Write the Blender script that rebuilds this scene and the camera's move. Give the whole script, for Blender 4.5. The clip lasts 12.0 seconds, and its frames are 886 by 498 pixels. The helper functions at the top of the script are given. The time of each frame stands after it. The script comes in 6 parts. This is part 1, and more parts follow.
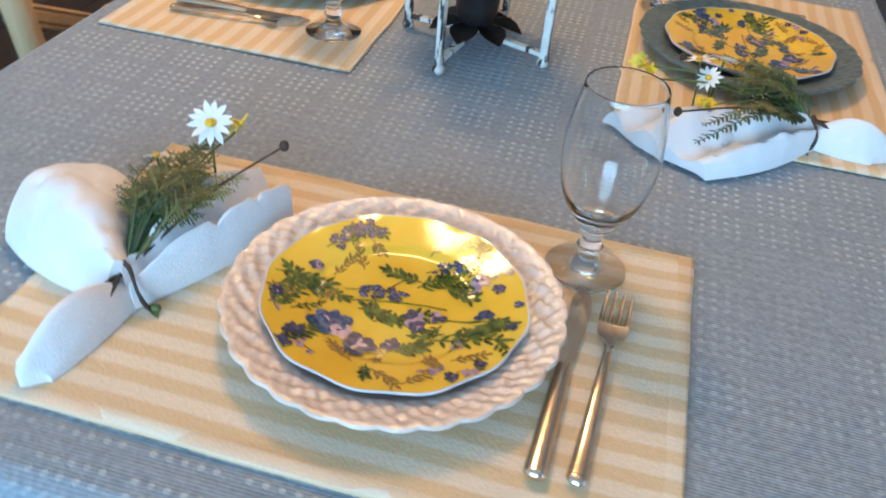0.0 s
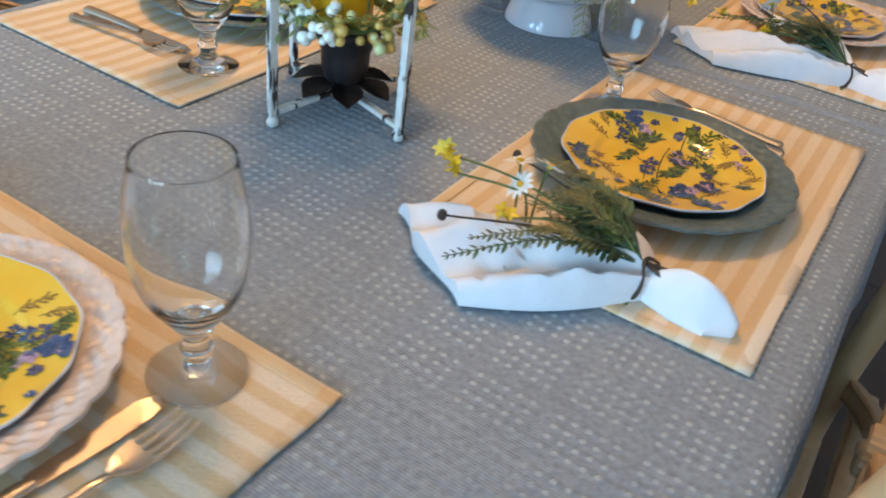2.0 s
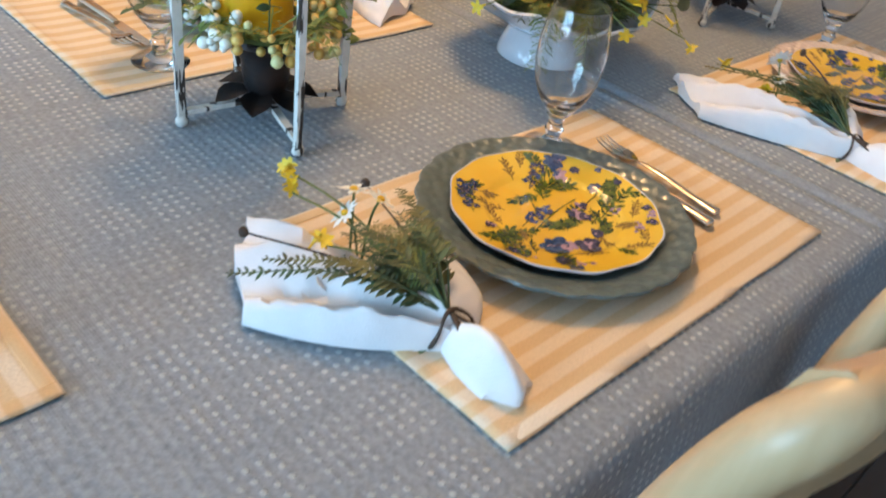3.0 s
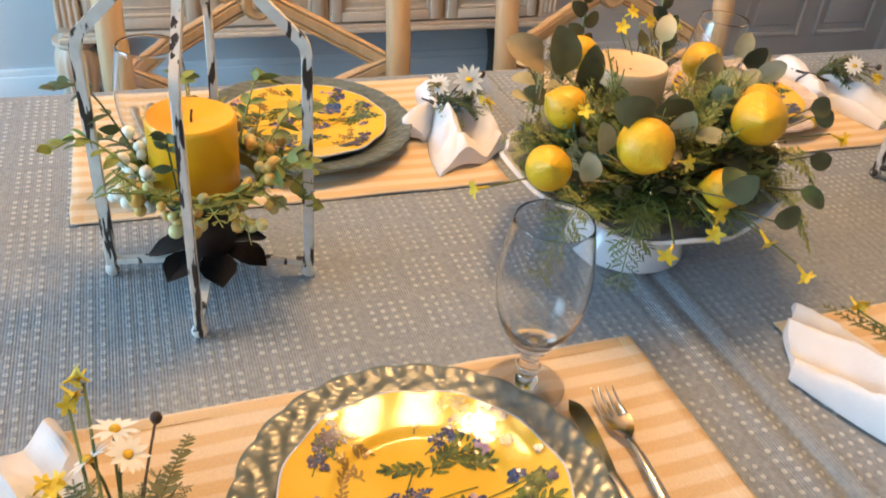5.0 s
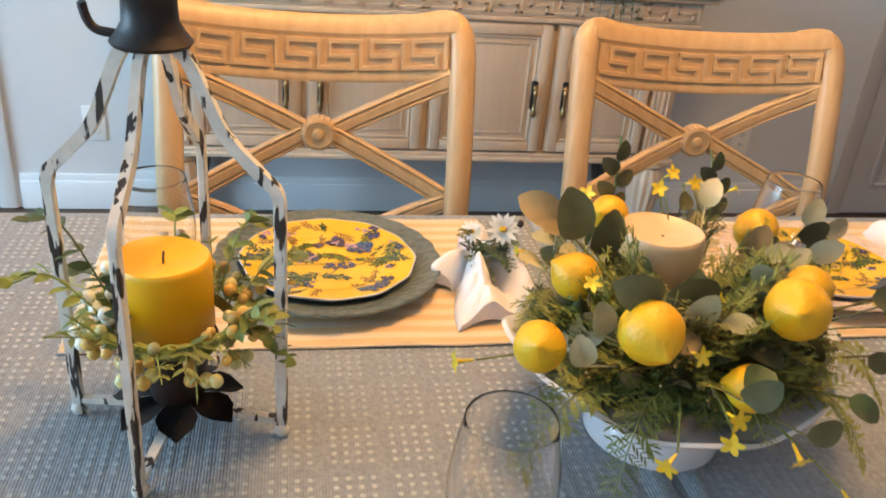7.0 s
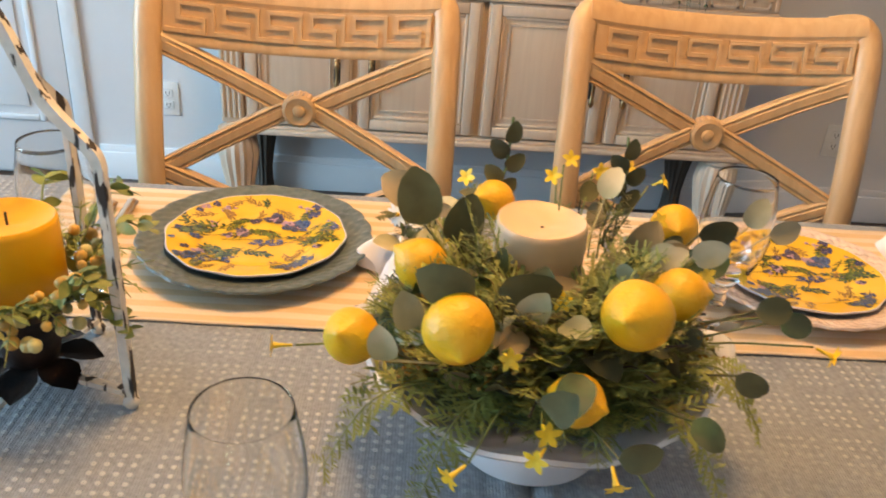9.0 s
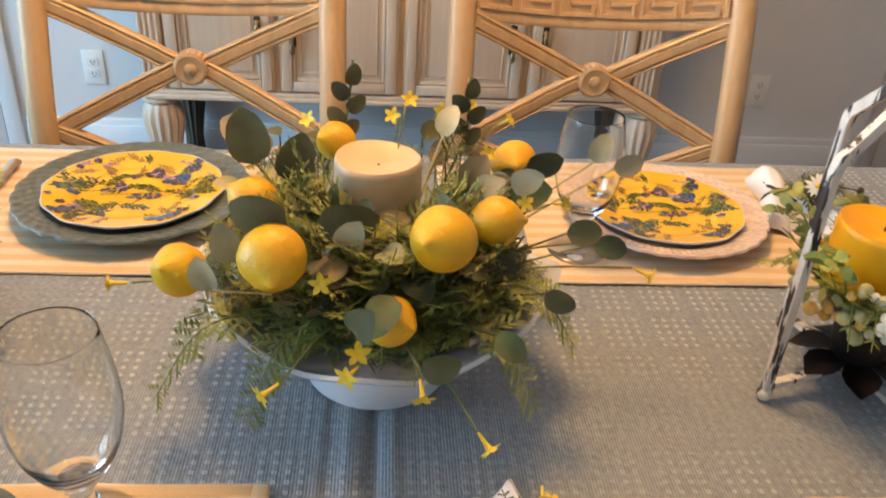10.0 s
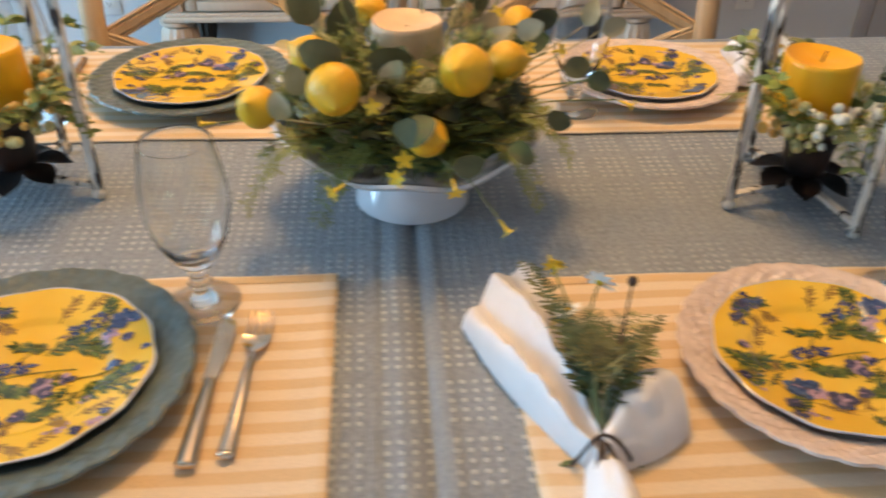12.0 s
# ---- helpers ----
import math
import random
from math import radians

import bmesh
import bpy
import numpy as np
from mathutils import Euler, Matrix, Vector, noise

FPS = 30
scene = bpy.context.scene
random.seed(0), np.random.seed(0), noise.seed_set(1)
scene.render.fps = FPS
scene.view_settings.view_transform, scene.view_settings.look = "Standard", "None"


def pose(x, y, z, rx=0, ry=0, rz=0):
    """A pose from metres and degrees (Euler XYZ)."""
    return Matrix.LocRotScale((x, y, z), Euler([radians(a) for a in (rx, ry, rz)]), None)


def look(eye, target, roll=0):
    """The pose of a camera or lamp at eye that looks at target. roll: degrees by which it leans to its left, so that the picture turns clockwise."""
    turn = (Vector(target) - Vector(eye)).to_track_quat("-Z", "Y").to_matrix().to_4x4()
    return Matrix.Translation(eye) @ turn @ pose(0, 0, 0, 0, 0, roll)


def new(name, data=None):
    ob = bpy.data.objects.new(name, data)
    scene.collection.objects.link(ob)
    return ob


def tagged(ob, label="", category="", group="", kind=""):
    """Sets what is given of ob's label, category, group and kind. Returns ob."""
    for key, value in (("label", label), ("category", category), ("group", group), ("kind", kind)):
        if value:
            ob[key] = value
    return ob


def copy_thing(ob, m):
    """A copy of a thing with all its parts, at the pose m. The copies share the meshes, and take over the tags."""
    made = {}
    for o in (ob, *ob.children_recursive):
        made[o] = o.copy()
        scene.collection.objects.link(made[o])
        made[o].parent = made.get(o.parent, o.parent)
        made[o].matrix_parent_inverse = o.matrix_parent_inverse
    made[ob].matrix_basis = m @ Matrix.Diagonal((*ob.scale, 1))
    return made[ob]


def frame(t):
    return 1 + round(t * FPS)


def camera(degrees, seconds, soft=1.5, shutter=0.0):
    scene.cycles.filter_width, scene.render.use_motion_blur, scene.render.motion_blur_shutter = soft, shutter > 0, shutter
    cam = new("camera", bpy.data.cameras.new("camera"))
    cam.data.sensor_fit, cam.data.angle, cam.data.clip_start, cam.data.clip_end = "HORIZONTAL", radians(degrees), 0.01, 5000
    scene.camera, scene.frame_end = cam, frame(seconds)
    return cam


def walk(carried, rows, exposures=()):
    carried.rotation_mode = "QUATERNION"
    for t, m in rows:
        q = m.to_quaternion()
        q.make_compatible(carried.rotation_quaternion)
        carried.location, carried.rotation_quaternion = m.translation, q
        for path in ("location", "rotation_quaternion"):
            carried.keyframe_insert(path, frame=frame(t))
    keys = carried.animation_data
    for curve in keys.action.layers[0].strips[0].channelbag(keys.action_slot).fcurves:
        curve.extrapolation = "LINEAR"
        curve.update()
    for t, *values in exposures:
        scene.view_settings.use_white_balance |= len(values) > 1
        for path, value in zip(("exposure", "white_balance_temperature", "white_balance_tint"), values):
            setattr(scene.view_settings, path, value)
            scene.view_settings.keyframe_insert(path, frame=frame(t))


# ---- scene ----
cam = camera(56.0, 12.0, 1.8, 0.4)
PATH = [
    (0, (0.355, 0.514, 1.186), (0.047, 2.063, -0.041), 5.9),
    (0.5, (0.462, 0.512, 1.179), (-0.062, 1.977, -0.078), 6.8),
    (1, (0.544, 0.58, 1.169), (-0.121, 2.018, -0.051), 8.2),
    (1.5, (0.613, 0.703, 1.17), (-0.083, 2.185, 0.022), 9.5),
    (2, (0.683, 0.788, 1.17), (-0.093, 2.227, 0.019), 8.4),
    (2.5, (0.802, 0.888, 1.185), (-0.118, 2.222, 0.014), 9.7),
    (3, (0.875, 0.98, 1.202), (-0.196, 2.203, 0.037), 9.4),
    (3.5, (0.869, 1.125, 1.216), (-0.323, 2.226, 0.047), 9.7),
    (3.7, (0.86, 1.169, 1.217), (-0.383, 2.217, 0.052), 9.4),
    (5.3, (0.85, 1.438, 1.251), (-0.728, 1.999, 0.158), 4.9),
    (5.5, (0.86, 1.452, 1.254), (-0.742, 1.991, 0.185), 4.6),
    (6, (0.872, 1.481, 1.263), (-0.783, 1.975, 0.255), 4.0),
    (6.5, (0.843, 1.507, 1.257), (-0.855, 1.97, 0.307), 4.7),
    (6.7, (0.821, 1.52, 1.255), (-0.9, 1.947, 0.33), 5.2),
    (8.3, (0.756, 1.68, 1.242), (-1.031, 1.802, 0.351), 3.3),
    (8.5, (0.761, 1.711, 1.241), (-1.019, 1.817, 0.336), 3.9),
    (9, (0.774, 1.769, 1.241), (-0.989, 1.837, 0.299), 4.3),
    (9.5, (0.796, 1.836, 1.243), (-0.951, 1.924, 0.275), 3.9),
    (10, (0.817, 1.876, 1.239), (-0.905, 2.026, 0.234), 3.6),
    (10.5, (0.853, 1.827, 1.234), (-0.831, 1.99, 0.167), 2.7),
    (11, (0.925, 1.752, 1.237), (-0.737, 1.864, 0.131), 1.0),
    (11.5, (0.985, 1.742, 1.24), (-0.664, 1.814, 0.111), 0.1),
    (12, (1.014, 1.842, 1.241), (-0.629, 1.983, 0.109), 1.1),
]
walk(cam, [(t, look(eye, target, roll)) for t, eye, target, roll in PATH],
     [(0.0, -0.25, 5900, 10), (0.5, -0.2, 5700, 9), (1.0, -0.25, 5700, 9), (1.5, -0.33, 6050, 10), (2.5, -0.16, 6100, 10), (3.5, -0.02, 6200, 11), (5.5, 0.15, 6700, 13), (9.0, 0.17, 7150, 14), (10.0, 0.15, 6800, 13), (11.0, 0.09, 6150, 11), (11.5, 0.07, 6050, 10), (12.0, 0.0, 6300, 10)])

# ---- light and world ----
world = bpy.data.worlds.new("world")
scene.world = world
world.use_nodes = True
wn = world.node_tree
sky = wn.nodes.new("ShaderNodeTexSky")
sky.sky_type, sky.sun_disc, sky.sun_elevation, sky.sun_rotation = "NISHITA", False, radians(35), radians(200)
wn.links.new(sky.outputs[0], wn.nodes["Background"].inputs[0])
wn.nodes["Background"].inputs[1].default_value = 0.1
scene.view_settings.exposure = 0.0


def lamp(kind, energy, colour, m, size=0.1, size_y=None, name="lamp"):
    data = bpy.data.lights.new(name, kind)
    data.energy, data.color = energy, colour
    if kind == "AREA":
        data.shape, data.size, data.size_y = "RECTANGLE", size, size_y or size
    else:
        data.shadow_soft_size = size
    ob = new(name, data)
    ob.matrix_world = m
    return ob


COOL, WARM = (0.39, 0.71, 1.0), (1.0, 0.575, 0.21)
# daylight in the window openings of the end wall and of the long wall behind the camera
lamp("AREA", 178, COOL, look((-0.1, -2.12, 1.45), (-0.35, 3.0, 0.7)), 2.2, 1.5, "window_light")
lamp("AREA", 5, COOL, look((2.5, 0.2, 1.5), (0.0, 1.5, 0.7)), 1.3, 1.4, "window_light")
# warm bulbs of the lamp that hangs over the table
for k in range(5):
    a = 2 * math.pi * k / 5
    lamp("POINT", 10.2, WARM, pose(-0.08 + 0.12 * math.cos(a), 1.80 + 0.12 * math.sin(a), 1.97), 0.045, name="bulb_light")


# ---- materials ----
def material(name, colour, rough=0.6, metal=0.0, vary=0.12, scale=40.0, bump=0.0, bump_scale=200.0, alt=None, alt_scale=6.0,
             alt_amount=0.0, coat=0.0, sheen=0.0, sss=0.0, obj_random=0.0):
    """A procedural surface: two scales of colour variation, roughness and fine relief."""
    m = bpy.data.materials.new(name)
    m.use_nodes = True
    nt = m.node_tree
    b = nt.nodes["Principled BSDF"]
    b.inputs["Roughness"].default_value = rough
    b.inputs["Metallic"].default_value = metal
    b.inputs["Coat Weight"].default_value = coat
    b.inputs["Coat Roughness"].default_value = 0.03
    b.inputs["Sheen Weight"].default_value = sheen
    b.inputs["Subsurface Weight"].default_value = sss
    b.inputs["Subsurface Radius"].default_value = (0.01, 0.006, 0.003)
    tc = nt.nodes.new("ShaderNodeTexCoord")
    n1 = nt.nodes.new("ShaderNodeTexNoise")
    n1.inputs["Scale"].default_value, n1.inputs["Detail"].default_value = scale, 6
    nt.links.new(tc.outputs["Object"], n1.inputs["Vector"])
    n2 = nt.nodes.new("ShaderNodeTexNoise")
    n2.inputs["Scale"].default_value, n2.inputs["Detail"].default_value = alt_scale, 4
    nt.links.new(tc.outputs["Object"], n2.inputs["Vector"])
    ramp = nt.nodes.new("ShaderNodeValToRGB")
    ramp.color_ramp.elements[0].position, ramp.color_ramp.elements[1].position = 0.3, 0.7
    ramp.color_ramp.elements[0].color = (*[c * (1 - vary) for c in colour], 1)
    ramp.color_ramp.elements[1].color = (*[min(1, c * (1 + vary)) for c in colour], 1)
    nt.links.new(n1.outputs["Fac"], ramp.inputs["Fac"])
    out = ramp.outputs["Color"]
    if alt:
        mix = nt.nodes.new("ShaderNodeMix")
        mix.data_type = "RGBA"
        r2 = nt.nodes.new("ShaderNodeMapRange")
        r2.inputs["From Min"].default_value, r2.inputs["From Max"].default_value = 0.45, 0.62
        r2.inputs["To Max"].default_value = alt_amount
        nt.links.new(n2.outputs["Fac"], r2.inputs["Value"])
        nt.links.new(r2.outputs["Result"], mix.inputs["Factor"])
        nt.links.new(out, mix.inputs["A"])
        mix.inputs["B"].default_value = (*alt, 1)
        out = mix.outputs["Result"]
    if obj_random:
        oi = nt.nodes.new("ShaderNodeObjectInfo")
        hsv = nt.nodes.new("ShaderNodeHueSaturation")
        mr = nt.nodes.new("ShaderNodeMapRange")
        mr.inputs["To Min"].default_value, mr.inputs["To Max"].default_value = 1 - obj_random, 1 + obj_random
        nt.links.new(oi.outputs["Random"], mr.inputs["Value"])
        nt.links.new(mr.outputs["Result"], hsv.inputs["Value"])
        nt.links.new(out, hsv.inputs["Color"])
        out = hsv.outputs["Color"]
    nt.links.new(out, b.inputs["Base Color"])
    rr = nt.nodes.new("ShaderNodeMapRange")
    rr.inputs["To Min"].default_value, rr.inputs["To Max"].default_value = max(0.02, rough * 0.85), min(1, rough * 1.15)
    nt.links.new(n2.outputs["Fac"], rr.inputs["Value"])
    nt.links.new(rr.outputs["Result"], b.inputs["Roughness"])
    if bump:
        n3 = nt.nodes.new("ShaderNodeTexNoise")
        n3.inputs["Scale"].default_value, n3.inputs["Detail"].default_value = bump_scale, 4
        nt.links.new(tc.outputs["Object"], n3.inputs["Vector"])
        bp = nt.nodes.new("ShaderNodeBump")
        bp.inputs["Strength"].default_value, bp.inputs["Distance"].default_value = bump, 0.002
        nt.links.new(n3.outputs["Fac"], bp.inputs["Height"])
        nt.links.new(bp.outputs["Normal"], b.inputs["Normal"])
    return m


def math_node(nt, op, a, b=None, clamp=False):
    n = nt.nodes.new("ShaderNodeMath")
    n.operation, n.use_clamp = op, clamp
    for k, v in enumerate((a, b)):
        if v is None:
            continue
        if isinstance(v, (int, float)):
            n.inputs[k].default_value = v
        else:
            nt.links.new(v, n.inputs[k])
    return n.outputs[0]


def cloth_material():
    """Grey-blue waffle cotton: blocks of small raised pale dots and a fine ribbed weave."""
    m = bpy.data.materials.new("waffle_cloth")
    m.use_nodes = True
    nt = m.node_tree
    b = nt.nodes["Principled BSDF"]
    b.inputs["Roughness"].default_value, b.inputs["Sheen Weight"].default_value = 0.85, 0.15
    tc = nt.nodes.new("ShaderNodeTexCoord")
    sep = nt.nodes.new("ShaderNodeSeparateXYZ")
    nt.links.new(tc.outputs["Object"], sep.inputs[0])
    x, y, z = sep.outputs
    across = math_node(nt, "SUBTRACT", x, z)
    sx = math_node(nt, "SINE", math_node(nt, "MULTIPLY", across, 2 * math.pi / 0.0105))
    sy = math_node(nt, "SINE", math_node(nt, "MULTIPLY", y, 2 * math.pi / 0.0105))
    prod = math_node(nt, "MULTIPLY", math_node(nt, "ADD", sx, 1.0), math_node(nt, "ADD", sy, 1.0))
    dots = nt.nodes.new("ShaderNodeMapRange")
    dots.inputs["From Min"].default_value, dots.inputs["From Max"].default_value = 1.75, 2.8
    nt.links.new(prod, dots.inputs["Value"])
    # the dots stand in blocks of four by five, with plain weave between the blocks
    block = math_node(nt, "MULTIPLY", math_node(nt, "LESS_THAN", math_node(nt, "FRACT", math_node(nt, "DIVIDE", y, 5 * 0.0105)), 0.78),
                      math_node(nt, "LESS_THAN", math_node(nt, "FRACT", math_node(nt, "DIVIDE", across, 6 * 0.0105)), 0.82))
    big = nt.nodes.new("ShaderNodeTexNoise")
    big.inputs["Scale"].default_value, big.inputs["Detail"].default_value = 5, 4
    nt.links.new(tc.outputs["Object"], big.inputs["Vector"])
    wear = nt.nodes.new("ShaderNodeMapRange")
    wear.inputs["From Min"].default_value, wear.inputs["From Max"].default_value = 0.36, 0.66
    wear.inputs["To Min"].default_value, wear.inputs["To Max"].default_value = 0.12, 1.0
    nt.links.new(big.outputs["Fac"], wear.inputs["Value"])
    amount = math_node(nt, "MULTIPLY", math_node(nt, "MULTIPLY", dots.outputs[0], block), wear.outputs[0])
    rib = math_node(nt, "SUBTRACT", math_node(nt, "SINE", math_node(nt, "MULTIPLY", y, 2 * math.pi / 0.0026)), math_node(nt, "MULTIPLY", sy, math_node(nt, "SUBTRACT", sx, 1.0)))
    fine = nt.nodes.new("ShaderNodeTexNoise")
    fine.inputs["Scale"].default_value, fine.inputs["Detail"].default_value = 220, 5
    nt.links.new(tc.outputs["Object"], fine.inputs["Vector"])
    ramp = nt.nodes.new("ShaderNodeValToRGB")
    ramp.color_ramp.elements[0].color = (0.195, 0.218, 0.246, 1)
    ramp.color_ramp.elements[1].color = (0.30, 0.33, 0.362, 1)
    ramp.color_ramp.elements[0].position, ramp.color_ramp.elements[1].position = 0.3, 0.72
    nt.links.new(fine.outputs["Fac"], ramp.inputs["Fac"])
    mix = nt.nodes.new("ShaderNodeMix")
    mix.data_type = "RGBA"
    nt.links.new(math_node(nt, "MULTIPLY", amount, 0.7), mix.inputs["Factor"])
    nt.links.new(ramp.outputs["Color"], mix.inputs["A"])
    mix.inputs["B"].default_value = (0.62, 0.625, 0.63, 1)
    nt.links.new(mix.outputs["Result"], b.inputs["Base Color"])
    height = math_node(nt, "ADD", math_node(nt, "MULTIPLY", amount, 1.0), math_node(nt, "ADD", math_node(nt, "MULTIPLY", rib, 0.12), math_node(nt, "MULTIPLY", fine.outputs["Fac"], 0.5)))
    bp = nt.nodes.new("ShaderNodeBump")
    bp.inputs["Strength"].default_value, bp.inputs["Distance"].default_value = 0.9, 0.0015
    nt.links.new(height, bp.inputs["Height"])
    nt.links.new(bp.outputs["Normal"], b.inputs["Normal"])
    return m


def stripe_material():
    """Cream cotton with soft straw-yellow stripes along the mat."""
    m = bpy.data.materials.new("striped_cotton")
    m.use_nodes = True
    nt = m.node_tree
    b = nt.nodes["Principled BSDF"]
    b.inputs["Roughness"].default_value = 0.85
    tc = nt.nodes.new("ShaderNodeTexCoord")
    sep = nt.nodes.new("ShaderNodeSeparateXYZ")
    nt.links.new(tc.outputs["Object"], sep.inputs[0])
    soft = nt.nodes.new("ShaderNodeTexNoise")
    soft.inputs["Scale"].default_value, soft.inputs["Detail"].default_value = 30, 4
    nt.links.new(tc.outputs["Object"], soft.inputs["Vector"])
    s = math_node(nt, "SINE", math_node(nt, "ADD", math_node(nt, "MULTIPLY", sep.outputs[1], 2 * math.pi / 0.0236), math_node(nt, "MULTIPLY", soft.outputs["Fac"], 0.5)))
    mr = nt.nodes.new("ShaderNodeMapRange")
    mr.interpolation_type = "SMOOTHSTEP"
    mr.inputs["From Min"].default_value, mr.inputs["From Max"].default_value = -0.45, 0.45
    nt.links.new(s, mr.inputs["Value"])
    # the same yarn dyed lighter near the ends of the cloth
    fine = nt.nodes.new("ShaderNodeTexNoise")
    fine.inputs["Scale"].default_value, fine.inputs["Detail"].default_value = 500, 3
    nt.links.new(tc.outputs["Object"], fine.inputs["Vector"])
    mix = nt.nodes.new("ShaderNodeMix")
    mix.data_type = "RGBA"
    nt.links.new(mr.outputs[0], mix.inputs["Factor"])
    mix.inputs["A"].default_value, mix.inputs["B"].default_value = (0.73, 0.595, 0.44, 1), (0.655, 0.465, 0.265, 1)
    hsv = nt.nodes.new("ShaderNodeHueSaturation")
    v = nt.nodes.new("ShaderNodeMapRange")
    v.inputs["To Min"].default_value, v.inputs["To Max"].default_value = 0.85, 1.12
    nt.links.new(fine.outputs["Fac"], v.inputs["Value"])
    nt.links.new(v.outputs[0], hsv.inputs["Value"])
    nt.links.new(mix.outputs["Result"], hsv.inputs["Color"])
    nt.links.new(hsv.outputs[0], b.inputs["Base Color"])
    bp = nt.nodes.new("ShaderNodeBump")
    bp.inputs["Strength"].default_value, bp.inputs["Distance"].default_value = 0.5, 0.001
    nt.links.new(math_node(nt, "ADD", fine.outputs["Fac"], math_node(nt, "MULTIPLY", soft.outputs["Fac"], 2.0)), bp.inputs["Height"])
    nt.links.new(bp.outputs["Normal"], b.inputs["Normal"])
    return m


def wood_material(name, light, dark, scale=1.0, rough=0.4, axis=2):
    m = bpy.data.materials.new(name)
    m.use_nodes = True
    nt = m.node_tree
    b = nt.nodes["Principled BSDF"]
    b.inputs["Roughness"].default_value = rough
    tc = nt.nodes.new("ShaderNodeTexCoord")
    mp = nt.nodes.new("ShaderNodeMapping")
    sc = [60 * scale, 60 * scale, 60 * scale]
    sc[axis] = 4 * scale
    mp.inputs["Scale"].default_value = sc
    nt.links.new(tc.outputs["Object"], mp.inputs["Vector"])
    n = nt.nodes.new("ShaderNodeTexNoise")
    n.inputs["Scale"].default_value, n.inputs["Detail"].default_value, n.inputs["Distortion"].default_value = 1.0, 6, 0.6
    nt.links.new(mp.outputs[0], n.inputs["Vector"])
    n2 = nt.nodes.new("ShaderNodeTexNoise")
    n2.inputs["Scale"].default_value = 7
    nt.links.new(tc.outputs["Object"], n2.inputs["Vector"])
    r = nt.nodes.new("ShaderNodeValToRGB")
    r.color_ramp.elements[0].position, r.color_ramp.elements[1].position = 0.3, 0.75
    r.color_ramp.elements[0].color, r.color_ramp.elements[1].color = (*dark, 1), (*light, 1)
    nt.links.new(math_node(nt, "ADD", math_node(nt, "MULTIPLY", n.outputs["Fac"], 0.7), math_node(nt, "MULTIPLY", n2.outputs["Fac"], 0.3)), r.inputs["Fac"])
    nt.links.new(r.outputs[0], b.inputs["Base Color"])
    bp = nt.nodes.new("ShaderNodeBump")
    bp.inputs["Strength"].default_value, bp.inputs["Distance"].default_value = 0.15, 0.001
    nt.links.new(n.outputs["Fac"], bp.inputs["Height"])
    nt.links.new(bp.outputs["Normal"], b.inputs["Normal"])
    return m


def glass_material():
    m = bpy.data.materials.new("clear_glass")
    m.use_nodes = True
    b = m.node_tree.nodes["Principled BSDF"]
    b.inputs["Base Color"].default_value = (0.97, 0.98, 0.98, 1)
    b.inputs["Roughness"].default_value, b.inputs["IOR"].default_value = 0.01, 1.45
    b.inputs["Transmission Weight"].default_value = 1.0
    return m


def thin_glass_material():
    """A thin clear wall: it lets light through and mirrors more towards its edges."""
    m = bpy.data.materials.new("thin_clear_glass")
    m.use_nodes = True
    nt = m.node_tree
    out = nt.nodes["Material Output"]
    nt.nodes.remove(nt.nodes["Principled BSDF"])
    clear, gloss, mix = nt.nodes.new("ShaderNodeBsdfTransparent"), nt.nodes.new("ShaderNodeBsdfGlossy"), nt.nodes.new("ShaderNodeMixShader")
    clear.inputs["Color"].default_value = (0.91, 0.92, 0.92, 1)
    gloss.inputs["Roughness"].default_value = 0.015
    gloss.inputs["Color"].default_value = (0.9, 0.9, 0.9, 1)
    edge = nt.nodes.new("ShaderNodeLayerWeight")
    edge.inputs["Blend"].default_value = 0.5
    steep = math_node(nt, "POWER", edge.outputs["Facing"], 1.8)
    nt.links.new(math_node(nt, "ADD", math_node(nt, "MULTIPLY", steep, 0.95), 0.07), mix.inputs[0])
    nt.links.new(clear.outputs[0], mix.inputs[1])
    nt.links.new(gloss.outputs[0], mix.inputs[2])
    nt.links.new(mix.outputs[0], out.inputs[0])
    return m


THINGLASS = thin_glass_material()
CLOTH, STRIPE, GLASS = cloth_material(), stripe_material(), glass_material()
IVORY = material("ivory_glaze", (0.72, 0.575, 0.485), 0.25, vary=0.06, bump=0.7, bump_scale=120, alt=(0.6, 0.46, 0.37), alt_scale=70, alt_amount=0.7, coat=0.4)
SAGE = material("grey_green_glaze", (0.10, 0.124, 0.112), 0.3, vary=0.2, scale=60, bump=0.2, bump_scale=150, alt=(0.14, 0.16, 0.145), alt_scale=90, alt_amount=0.6, coat=0.3)
YELLOW = material("yellow_glaze", (0.77, 0.45, 0.03), 0.08, vary=0.07, scale=18, alt=(0.80, 0.54, 0.07), alt_scale=14, alt_amount=0.7, coat=0.15)
YELLOW.node_tree.nodes["Principled BSDF"].inputs["Specular IOR Level"].default_value = 0.3
RIMWHITE = material("white_glaze_edge", (0.6, 0.61, 0.66), 0.15, vary=0.04, coat=0.5)
P_BLUE = material("print_blue", (0.022, 0.045, 0.125), 0.1, vary=0.6, scale=300, alt=(0.14, 0.19, 0.31), alt_scale=220, alt_amount=0.5, coat=0.5)
P_PURPLE = material("print_purple", (0.045, 0.038, 0.07), 0.1, vary=0.5, scale=300, alt=(0.15, 0.12, 0.20), alt_scale=240, alt_amount=0.5, coat=0.5)
P_GREEN = material("print_green", (0.055, 0.07, 0.010), 0.1, vary=0.6, scale=250, alt=(0.2, 0.22, 0.03), alt_scale=160, alt_amount=0.7, coat=0.5)
